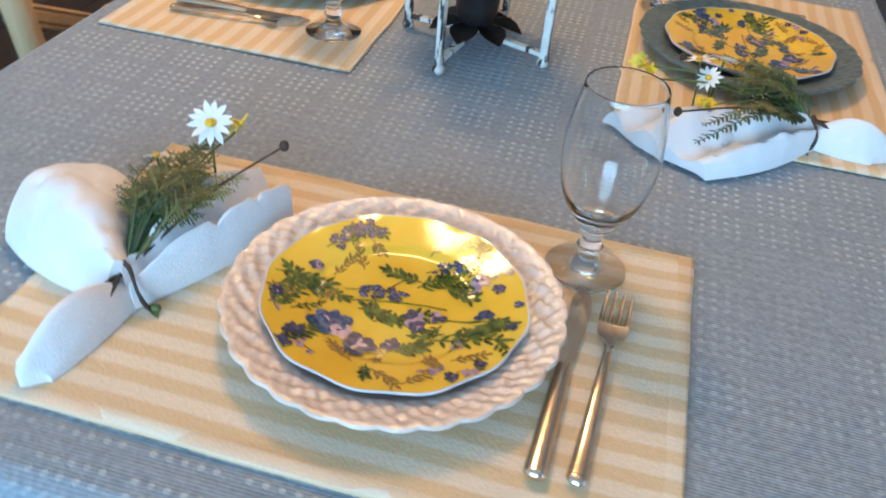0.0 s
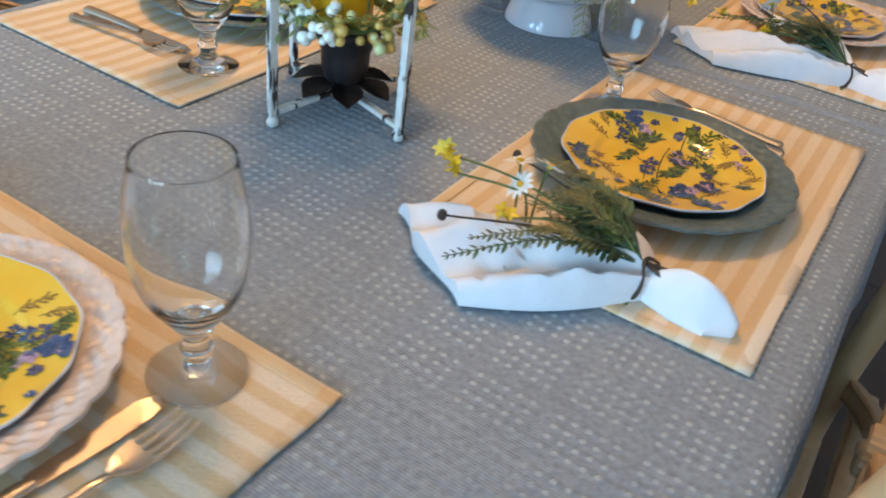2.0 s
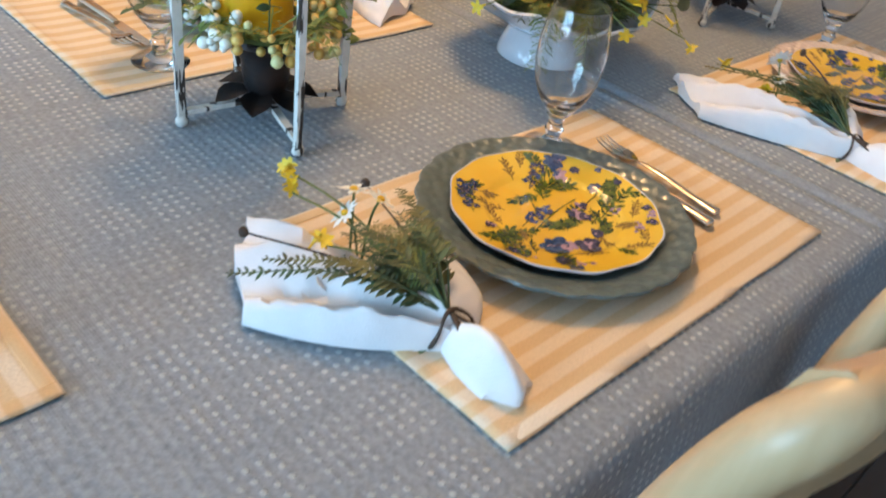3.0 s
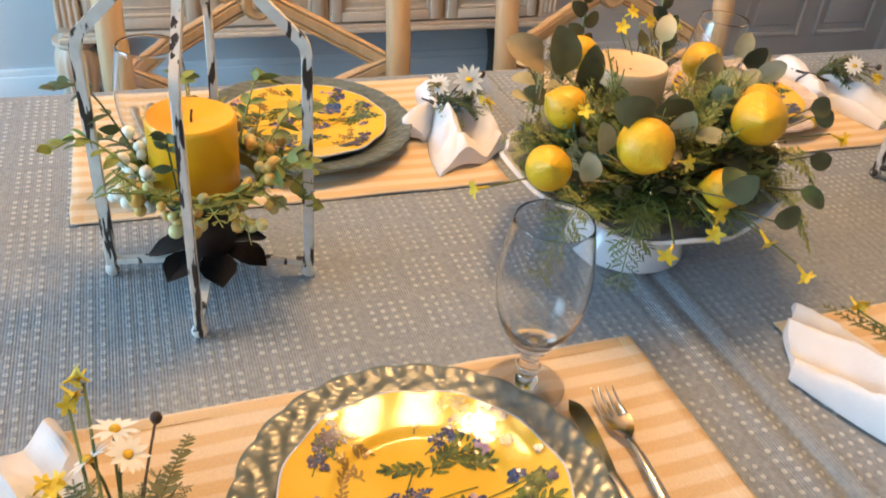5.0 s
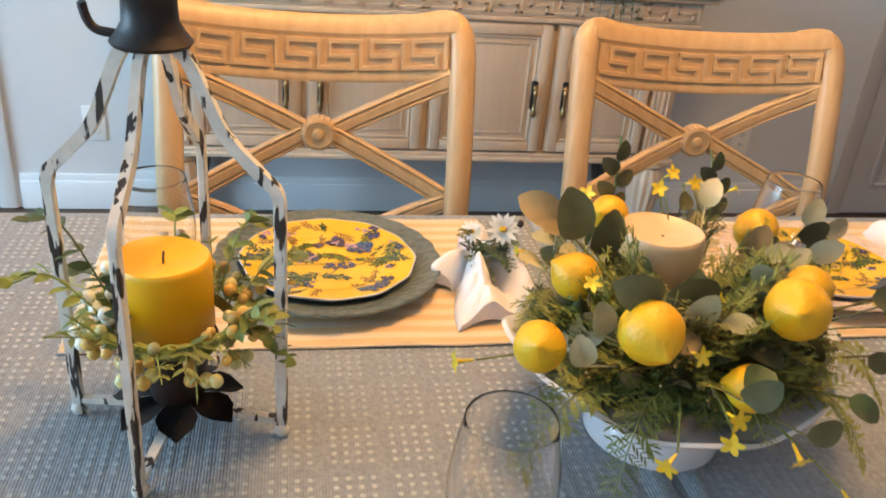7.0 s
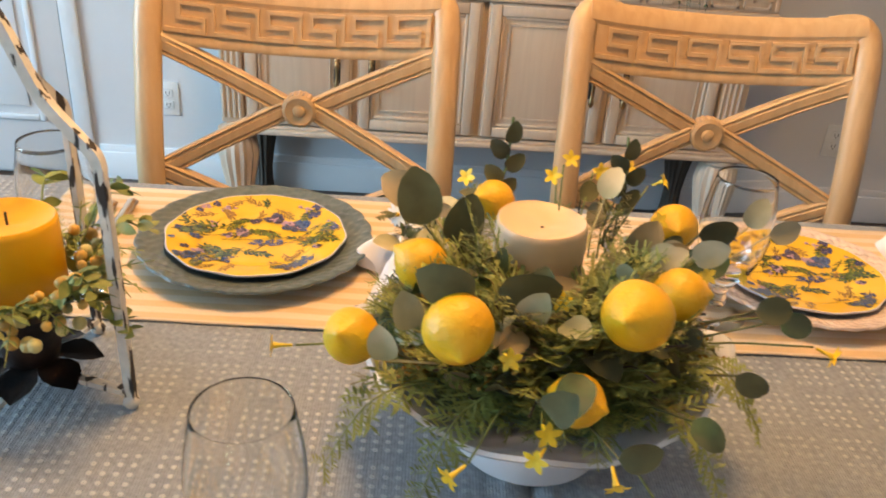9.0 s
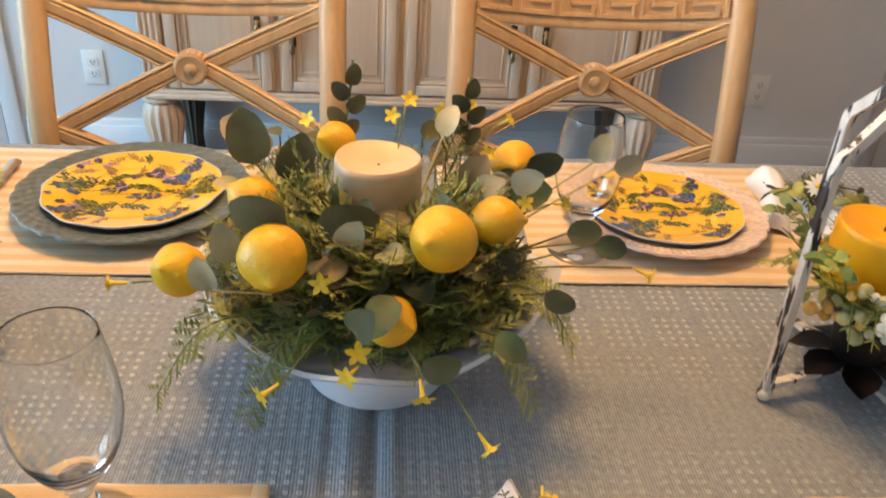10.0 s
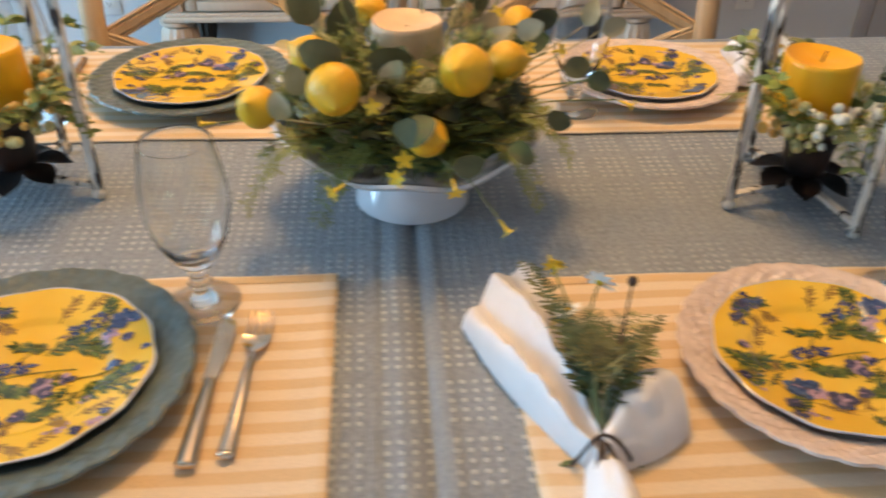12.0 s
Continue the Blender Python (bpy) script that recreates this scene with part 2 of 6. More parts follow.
P_PINK = material("print_mauve", (0.42, 0.26, 0.32), 0.15, vary=0.3, scale=250, coat=0.5)
P_BROWN = material("print_brown", (0.30, 0.17, 0.03), 0.15, vary=0.3, scale=250, coat=0.5)
LINEN = material("white_linen", (0.75, 0.72, 0.72), 0.9, vary=0.04, bump=0.3, bump_scale=700, sheen=0.2)
FERN = material("fern_green", (0.17, 0.21, 0.05), 0.6, vary=0.4, scale=60, alt=(0.22, 0.23, 0.06), alt_scale=40, alt_amount=0.7)
FERN_LIGHT = material("light_fern_green", (0.30, 0.30, 0.08), 0.6, vary=0.35, scale=60, alt=(0.24, 0.26, 0.07), alt_scale=40, alt_amount=0.6)
FERN_DARK = material("dark_fern_green", (0.045, 0.08, 0.03), 0.6, vary=0.4, scale=60, alt=(0.10, 0.10, 0.05), alt_scale=50, alt_amount=0.6)
OLIVE = material("seeded_olive_brown", (0.13, 0.12, 0.04), 0.7, vary=0.4, scale=60)
EUCA = material("eucalyptus_leaf", (0.078, 0.078, 0.032), 0.75, vary=0.3, scale=30, alt=(0.14, 0.135, 0.06), alt_scale=25, alt_amount=0.6, obj_random=0.35)
EUCA_PALE = material("pale_silk_leaf", (0.34, 0.33, 0.19), 0.6, vary=0.15, scale=30, alt=(0.56, 0.48, 0.33), alt_scale=22, alt_amount=0.6, obj_random=0.2)
POSYLEAF = material("posy_leaf", (0.075, 0.10, 0.035), 0.55, vary=0.35, scale=70, alt=(0.13, 0.15, 0.05), alt_scale=50, alt_amount=0.6)
TANLEAF = material("tan_silk_leaf", (0.33, 0.24, 0.12), 0.65, vary=0.2, scale=40, alt=(0.22, 0.18, 0.08), alt_scale=30, alt_amount=0.6, obj_random=0.3)
STEM = material("brown_stem", (0.05, 0.03, 0.02), 0.7, vary=0.3)
GREENSTEM = material("green_stem", (0.12, 0.15, 0.04), 0.6, vary=0.3)
PETALWHITE = material("white_petal", (0.82, 0.82, 0.78), 0.6, vary=0.05)
PETALYELLOW = material("yellow_petal", (0.80, 0.55, 0.02), 0.5, vary=0.15, scale=80, alt=(0.75, 0.62, 0.10), alt_scale=50, alt_amount=0.6)
DAISYEYE = material("daisy_centre", (0.72, 0.42, 0.02), 0.7, vary=0.3, scale=300, bump=0.6, bump_scale=500)
LEMON = material("lemon_skin", (0.76, 0.405, 0.012), 0.42, vary=0.12, scale=30, bump=0.45, bump_scale=350, alt=(0.70, 0.455, 0.02), alt_scale=22, alt_amount=0.8, sss=0.05)
WAXYELLOW = material("yellow_wax", (0.85, 0.40, 0.004), 0.4, vary=0.06, scale=12, alt=(0.88, 0.55, 0.02), alt_scale=9, alt_amount=0.6, sss=0.15, bump=0.1, bump_scale=60)
WAXIVORY = material("ivory_wax", (0.68, 0.50, 0.32), 0.45, vary=0.06, scale=20, alt=(0.6, 0.42, 0.24), alt_scale=14, alt_amount=0.5, sss=0.15, bump=0.15, bump_scale=70)
BERRYWHITE = material("white_berry", (0.78, 0.76, 0.66), 0.35, vary=0.08, obj_random=0.15)
BERRYYELLOW = material("ochre_berry", (0.60, 0.37, 0.09), 0.4, vary=0.2, obj_random=0.25)
BERRYGREEN = material("green_berry", (0.52, 0.48, 0.22), 0.4, vary=0.2, obj_random=0.25)
IRON = material("dark_iron", (0.018, 0.014, 0.014), 0.5, metal=0.3, vary=0.4, bump=0.3, bump_scale=120, alt=(0.05, 0.022, 0.014), alt_scale=20, alt_amount=0.7)
CHIPPED = material("chipped_white_paint", (0.66, 0.62, 0.56), 0.55, vary=0.1, scale=90, bump=0.25, bump_scale=90, alt=(0.03, 0.022, 0.018), alt_scale=38, alt_amount=0.0)
PORCELAIN = material("white_porcelain", (0.72, 0.73, 0.77), 0.14, vary=0.04, scale=10, coat=0.6)
STEEL = material("polished_steel", (0.74, 0.60, 0.46), 0.14, metal=1.0, vary=0.08, scale=30)
CHAIRWOOD = wood_material("honey_wood", (0.63, 0.425, 0.235), (0.48, 0.30, 0.145), rough=0.38)
# chair wood toned down a little: recess shade painted behind the carving
CARVEDWOOD = wood_material("shaded_carving_ground", (0.60, 0.40, 0.22), (0.455, 0.283, 0.137), rough=0.4)
CABWOOD = wood_material("limed_oak", (0.66, 0.54, 0.42), (0.56, 0.44, 0.335), rough=0.45)
# darker copy of the limed oak: shade under the sideboard set in its colour
CABSHADED = wood_material("limed_oak_shaded", (0.10, 0.075, 0.055), (0.06, 0.045, 0.035), rough=0.7)
FLOORWOOD = wood_material("dark_floor_wood", (0.09, 0.045, 0.025), (0.045, 0.022, 0.012), scale=0.6, rough=0.35, axis=1)
WALLPAINT = material("grey_wall_paint", (0.65, 0.655, 0.67), 0.85, vary=0.03, scale=4, bump=0.12, bump_scale=250, alt=(0.6, 0.6, 0.61), alt_scale=1.2, alt_amount=0.4)
TRIMPAINT = material("white_trim_paint", (0.75, 0.75, 0.76), 0.45, vary=0.03, scale=8, bump=0.05, bump_scale=90)
# paint of door_2, darkened in colour for the dim far end of the room
SHADED_TRIM = material("shaded_trim_paint", (0.50, 0.45, 0.42), 0.45, vary=0.03, scale=8, bump=0.05, bump_scale=90)
CEILPAINT = material("ceiling_paint", (0.72, 0.70, 0.67), 0.9, vary=0.02)
SEATCLOTH = material("cream_seat_cloth", (0.55, 0.48, 0.38), 0.9, vary=0.1, scale=200, bump=0.3, bump_scale=400)
PLASTIC = material("white_plastic", (0.78, 0.78, 0.77), 0.35, vary=0.02)
BRASS = material("aged_brass", (0.42, 0.27, 0.13), 0.3, metal=0.95, vary=0.3)
BLACK = material("black_slot", (0.01, 0.01, 0.01), 0.6, vary=0.1)


def chipped_nodes():
    """Dark long chips through the white paint of the lanterns."""
    nt = CHIPPED.node_tree
    b = nt.nodes["Principled BSDF"]
    tc = nt.nodes.new("ShaderNodeTexCoord")
    mp = nt.nodes.new("ShaderNodeMapping")
    mp.inputs["Scale"].default_value = (120, 120, 20)
    nt.links.new(tc.outputs["Object"], mp.inputs["Vector"])
    n = nt.nodes.new("ShaderNodeTexNoise")
    n.inputs["Scale"].default_value, n.inputs["Detail"].default_value = 1, 5
    nt.links.new(mp.outputs[0], n.inputs["Vector"])
    mr = nt.nodes.new("ShaderNodeMapRange")
    mr.inputs["From Min"].default_value, mr.inputs["From Max"].default_value = 0.545, 0.565
    nt.links.new(n.outputs["Fac"], mr.inputs["Value"])
    mix = nt.nodes.new("ShaderNodeMix")
    mix.data_type = "RGBA"
    old = b.inputs["Base Color"].links[0].from_socket
    nt.links.new(old, mix.inputs["A"])
    mix.inputs["B"].default_value = (0.03, 0.02, 0.016, 1)
    nt.links.new(mr.outputs[0], mix.inputs["Factor"])
    nt.links.new(mix.outputs["Result"], b.inputs["Base Color"])


chipped_nodes()


# ---- building helpers ----
def thing(name, m=None, label="", category="", group="", kind=""):
    ob = new(name)
    ob.empty_display_size = 0.05
    ob.matrix_world = m or Matrix()
    return tagged(ob, label, category, group, kind)


def part(name, bm, mat, parent=None, label="", smooth=True, m=None):
    """Links a bmesh as one mesh object, under a thing or a part."""
    me = bpy.data.meshes.new(name)
    bmesh.ops.recalc_face_normals(bm, faces=bm.faces)
    bm.to_mesh(me)
    bm.free()
    for k in (mat if isinstance(mat, (list, tuple)) else [mat]):
        me.materials.append(k)
    if smooth:
        me.polygons.foreach_set("use_smooth", [True] * len(me.polygons))
        me.set_sharp_from_angle(angle=radians(38))
    ob = new(name, me)
    if parent is not None:
        ob.parent = parent
    if m is not None:
        ob.matrix_basis = m
    return tagged(ob, label)


def box(bm, lo, hi, bevel=0.0, seg=2, mat=0):
    lo, hi = Vector(lo), Vector(hi)
    before = set(bm.faces)
    r = bmesh.ops.create_cube(bm, size=1, matrix=Matrix.Translation((lo + hi) / 2) @ Matrix.Diagonal((*(hi - lo), 1)))
    if bevel:
        edges = list({e for v in r["verts"] for e in v.link_edges})
        bmesh.ops.bevel(bm, geom=edges, offset=bevel, segments=seg, affect="EDGES", profile=0.5)
    if mat:
        for f in bm.faces:
            if f not in before:
                f.material_index = mat
    return bm


def lathe(bm, profile, seg=48, shape=None, at=(0, 0, 0), close=True, only_end=False):
    """Turns (radius, height) pairs round z; shape(a, r, z) may bend each point."""
    rings = []
    for r, z in profile:
        ring = []
        for k in range(seg):
            a = 2 * math.pi * k / seg
            p = Vector((r * math.cos(a), r * math.sin(a), z))
            if shape:
                p = Vector(shape(a, r, z))
            ring.append(bm.verts.new(p + Vector(at)))
        rings.append(ring)
    for r0, r1 in zip(rings, rings[1:]):
        for k in range(seg):
            bm.faces.new((r0[k], r0[(k + 1) % seg], r1[(k + 1) % seg], r1[k]))
    if close:
        for ring in ((rings[-1],) if only_end else (rings[0], rings[-1])):
            c = bm.verts.new(sum((v.co for v in ring), Vector()) / seg)
            for k in range(seg):
                bm.faces.new((ring[k], ring[(k + 1) % seg], c))
    return bm


def spline(points, n):
    """Catmull-Rom through the points."""
    pts = [Vector(p) for p in points]
    pts = [2 * pts[0] - pts[1]] + pts + [2 * pts[-1] - pts[-2]]
    out = []
    for i in range(1, len(pts) - 2):
        a, b, c, d = pts[i - 1:i + 3]
        for k in range(n):
            t = k / n
            out.append(0.5 * ((2 * b) + (c - a) * t + (2 * a - 5 * b + 4 * c - d) * t * t + (3 * b - a - 3 * c + d) * t ** 3))
    out.append(pts[-2])
    return out


def tube(bm, pts, radius, seg=8, mat=0, flat=1.0, up=(0, 0, 1), square=False):
    """A tube along the points; radius: a number or a list; flat squeezes it along its own normal."""
    pts = [Vector(p) for p in pts]
    rings = []
    ref = Vector(up)
    for i, p in enumerate(pts):
        d = (pts[min(i + 1, len(pts) - 1)] - pts[max(i - 1, 0)]).normalized()
        s = d.cross(ref)
        if s.length < 1e-3:
            s = d.cross(Vector((1, 0, 0)))
        s.normalize()
        n = s.cross(d).normalized()
        r = radius[min(i, len(radius) - 1)] if isinstance(radius, (list, tuple)) else radius
        ring = []
        for k in range(seg):
            a = 2 * math.pi * (k + (0.5 if square else 0)) / seg
            ring.append(bm.verts.new(p + s * (r * math.cos(a)) + n * (r * flat * math.sin(a))))
        rings.append(ring)
    for r0, r1 in zip(rings, rings[1:]):
        for k in range(seg):
            f = bm.faces.new((r0[k], r0[(k + 1) % seg], r1[(k + 1) % seg], r1[k]))
            f.material_index = mat
    for ring in (rings[0], rings[-1]):
        f = bm.faces.new(ring)
        f.material_index = mat
    return bm


def ball(bm, at, r, seg=12, stretch=(1, 1, 1), rot=None):
    m = Matrix.Translation(at) @ (rot.to_matrix().to_4x4() if rot else Matrix()) @ Matrix.Diagonal((*stretch, 1))
    bmesh.ops.create_uvsphere(bm, u_segments=seg, v_segments=max(6, seg * 2 // 3), radius=r, matrix=m)
    return bm


def blade(bm, base, way, normal, length, width, fold=0.25, bend=0.1, n=4, blunt=1.0, mat=0, oval=False):
    """A single leaf or petal: a folded, bent sheet with a rounded outline."""
    way, normal = Vector(way).normalized(), Vector(normal)
    side = way.cross(normal)
    if side.length < 1e-3:
        side = way.cross(Vector((0.3, 0.5, 0.8)))
    side.normalize()
    normal = side.cross(way).normalized()
    rows = []
    for i in range(n + 1):
        t = i / n
        w = width / 2 * max(0.06, math.sin(math.pi * min(1, t ** blunt * 0.93 + 0.07)) ** 0.75)
        if oval:
            w = width / 2 * math.sqrt(max(0.02, 1 - (2 * t ** 0.92 - 1) ** 2))
        c = Vector(base) + way * (length * t) - normal * (bend * length * t * t)
        rows.append((bm.verts.new(c + side * w + normal * w * fold), bm.verts.new(c), bm.verts.new(c - side * w + normal * w * fold)))
    for a, b in zip(rows, rows[1:]):
        for k in (0, 1):
            f = bm.faces.new((a[k], a[k + 1], b[k + 1], b[k]))
            f.material_index = mat
    return bm


def rand_dir(rng, up=0.0):
    v = Vector((rng.gauss(0, 1), rng.gauss(0, 1), rng.gauss(0, 1) + up))
    return v.normalized()


# ---- the room ----
X0, X1, Y0, Y1, H = -1.95, 2.6, -2.2, 5.2, 2.5
TOP = 0.762


def slab(name, lo, hi, mat, label, category, holes=()):
    bm = box(bmesh.new(), lo, hi)
    return tagged(part(name, bm, mat, label=label, smooth=False), category=category, kind="structure")


def build_floor():
    floor = thing("floor", label="dark brown wooden plank floor", category="floor", kind="structure")
    part("subfloor", box(bmesh.new(), (X0 - 0.12, Y0 - 0.12, -0.12), (X1 + 0.12, Y1 + 0.12, -0.0125)), FLOORWOOD, floor, smooth=False)
    me = None
    rng = random.Random(5)
    w = 0.13
    for i in range(int((X1 - X0) / w) + 1):
        y = Y0
        first = rng.uniform(0.4, 1.5)
        while y < Y1 - 0.01:
            length = min(first if y == Y0 else 1.5, Y1 - y)
            if me is None:
                bm = box(bmesh.new(), (0.001, 0.001, -0.012), (w - 0.001, 1.499, 0.0), 0.0015, 1)
                ob = part("floor_plank", bm, FLOORWOOD, floor)
                me = ob.data
            else:
                ob = new("floor_plank", me)
                ob.parent = floor
            wide = min(1.0, (X1 - X0 - i * w) / w)
            ob.location, ob.scale = (X0 + i * w, y, 0), (max(0.05, wide), length / 1.5, 1)
            y += length


def build_shell():
    slab("wall_west", (X0 - 0.12, Y0, 0), (X0, Y1, H), WALLPAINT, "pale grey painted wall behind the sideboard", "wall")
    slab("wall_north", (X0 - 0.12, Y1, 0), (X1 + 0.12, Y1 + 0.12, H), WALLPAINT, "plain painted end wall of the room", "wall")
    slab("ceiling", (X0 - 0.12, Y0 - 0.12, H), (X1 + 0.12, Y1 + 0.12, H + 0.1), CEILPAINT, "plain white ceiling", "ceiling")
    # end wall with a window opening
    south = thing("wall_south", label="painted end wall round a wide window", category="wall", kind="structure")
    for lo, hi in (((X0 - 0.12, Y0 - 0.12, 0), (-1.2, Y0, H)), ((1.2, Y0 - 0.12, 0), (X1 + 0.12, Y0, H)),
                   ((-1.2, Y0 - 0.12, 0), (1.2, Y0, 0.6)), ((-1.2, Y0 - 0.12, 2.3), (1.2, Y0, H))):
        part("wall_piece", box(bmesh.new(), lo, hi), WALLPAINT, south, smooth=False)
    east = thing("wall_east", label="painted long wall round a window", category="wall", kind="structure")
    for lo, hi in (((X1, Y0, 0), (X1 + 0.12, -0.5, H)), ((X1, 0.9, 0), (X1 + 0.12, Y1, H)),
                   ((X1, -0.5, 0), (X1 + 0.12, 0.9, 0.7)), ((X1, -0.5, 2.3), (X1 + 0.12, 0.9, H))):
        part("wall_piece", box(bmesh.new(), lo, hi), WALLPAINT, east, smooth=False)
    # baseboard with a stepped profile
    for k, (a, b) in enumerate(((0.66, 3.62), (-2.2, -0.34))):
        bm = bmesh.new()
        box(bm, (X0, a, 0), (X0 + 0.016, b, 0.10), 0.003)
        box(bm, (X0, a, 0.098), (X0 + 0.010, b, 0.125), 0.004)
        tagged(part("baseboard", bm, TRIMPAINT, label="white painted baseboard along the wall"), category="baseboard", kind="structure")


def window_unit(name, m, w, h, label):
    """A painted sash window that fills its opening; local x runs along the wall, z up from the sill."""
    u = thing(name, m, label, "window", kind="structure")
    for lo, hi in (((0, -0.04, 0), (0.06, 0.04, h)), ((w - 0.06, -0.04, 0), (w, 0.04, h)), ((0.0605, -0.039, 0), (w - 0.0605, 0.039, 0.06)), ((0.0605, -0.039, h - 0.06), (w - 0.0605, 0.039, h))):
        part("window_frame", box(bmesh.new(), lo, hi, 0.005, 2), TRIMPAINT, u)
    for k in (1, 2):
        x = w * k / 3
        part("mullion", box(bmesh.new(), (x - 0.02, -0.03, 0.061), (x + 0.02, 0.03, h - 0.061), 0.004, 2), TRIMPAINT, u)
    part("window_sill", box(bmesh.new(), (-0.05, -0.03, -0.035), (w + 0.05, 0.14, -0.001), 0.006, 2), TRIMPAINT, u)
    for k in range(3):
        a, b = w * k / 3 + (0.061 if k == 0 else 0.021), w * (k + 1) / 3 - (0.061 if k == 2 else 0.021)
        pane = part("pane", box(bmesh.new(), (a, -0.003, 0.061), (b, 0.003, h - 0.061)), THINGLASS, u, smooth=False)
        pane.visible_shadow = False


def panel_door(name, y0, y1, label, panels, paint):
    """A painted door in its casing on the wall, with raised panels."""
    d = thing(name, pose(X0, y0, 0), label, "door", kind="structure")
    w = y1 - y0
    part("door_leaf", box(bmesh.new(), (0.0, 0, 0.01), (0.012, w, 2.03), 0.002), paint, d)
    for a, b, z0, z1 in panels:
        bm = bmesh.new()
        yl, yh = a * w, b * w
        for lo, hi in (((0.012, yl, z0), (0.022, yl + 0.022, z1)), ((0.012, yh - 0.022, z0), (0.022, yh, z1)),
                       ((0.012, yl + 0.0225, z0), (0.0215, yh - 0.0225, z0 + 0.022)), ((0.012, yl + 0.0225, z1 - 0.022), (0.0215, yh - 0.0225, z1))):
            box(bm, lo, hi, 0.006, 3)
        part("panel_moulding", bm, paint, d)
        part("raised_panel", box(bmesh.new(), (0.0122, yl + 0.05, z0 + 0.05), (0.019, yh - 0.05, z1 - 0.05), 0.005, 2), paint, d)
    for lo, hi in (((0, -0.06, 0), (0.016, -0.003, 2.05)), ((0, w + 0.003, 0), (0.016, w + 0.06, 2.05)), ((0, -0.06, 2.052), (0.016, w + 0.06, 2.11))):
        part("casing", box(bmesh.new(), lo, hi, 0.006, 2), paint, d)
    return d


def wall_outlet(y, z):
    o = thing("wall_outlet", pose(X0, y, z), "white plastic double power outlet on the wall", "outlet")
    part("cover_plate", box(bmesh.new(), (0, -0.035, -0.058), (0.006, 0.035, 0.058), 0.002, 2), PLASTIC, o)
    for dz in (-0.02, 0.02):
        s = part("socket", box(bmesh.new(), (0.0055, -0.017, dz - 0.014), (0.0082, 0.017, dz + 0.014), 0.003, 2), PLASTIC, o)
        for dy in (-0.006, 0.006):
            part("slot", box(bmesh.new(), (0.008, dy - 0.0011, dz - 0.003), (0.0088, dy + 0.0011, dz + 0.007)), BLACK, s, smooth=False)
        bm = bmesh.new()
        bmesh.ops.create_cone(bm, cap_ends=True, segments=10, radius1=0.0022, radius2=0.0022, depth=0.0008, matrix=pose(0.0084, 0, dz - 0.008, 0, 90, 0))
        part("slot", bm, BLACK, s)
    bm = bmesh.new()
    ball(bm, (0.006, 0, 0), 0.0025, 8)
    part("screw", bm, PLASTIC, o)


def meander(bm, x, y0, y1, z0, z1, depth, n, bar, curve=None, mat=0):
    """A raised, unbroken Greek key frieze between y0 and y1 on the plane x."""
    w = (y1 - y0) / n
    h = z1 - z0
    f = curve or (lambda y: 0.0)

    def stroke(a, b, c, d):
        p, q = min(a, c), max(a, c)
        r, s = min(b, d), max(b, d)
        k = f((p + q) / 2)
        box(bm, (x + k - depth, p - bar / 2, r - bar / 2), (x + k + depth, q + bar / 2, s + bar / 2), 0, mat=mat)

    g = [(0.0, 0.0), (0.8, 0.0), (0.8, 0.46), (0.26, 0.46), (0.26, 1.0), (1.0, 1.0), (1.0, 0.0)]
    for i in range(n):
        pts = [(y0 + (i + u) * w, z0 + v * h) for u, v in g]
        for (p, q), (r, s) in zip(pts, pts[1:]):
            stroke(p, q, r, s)


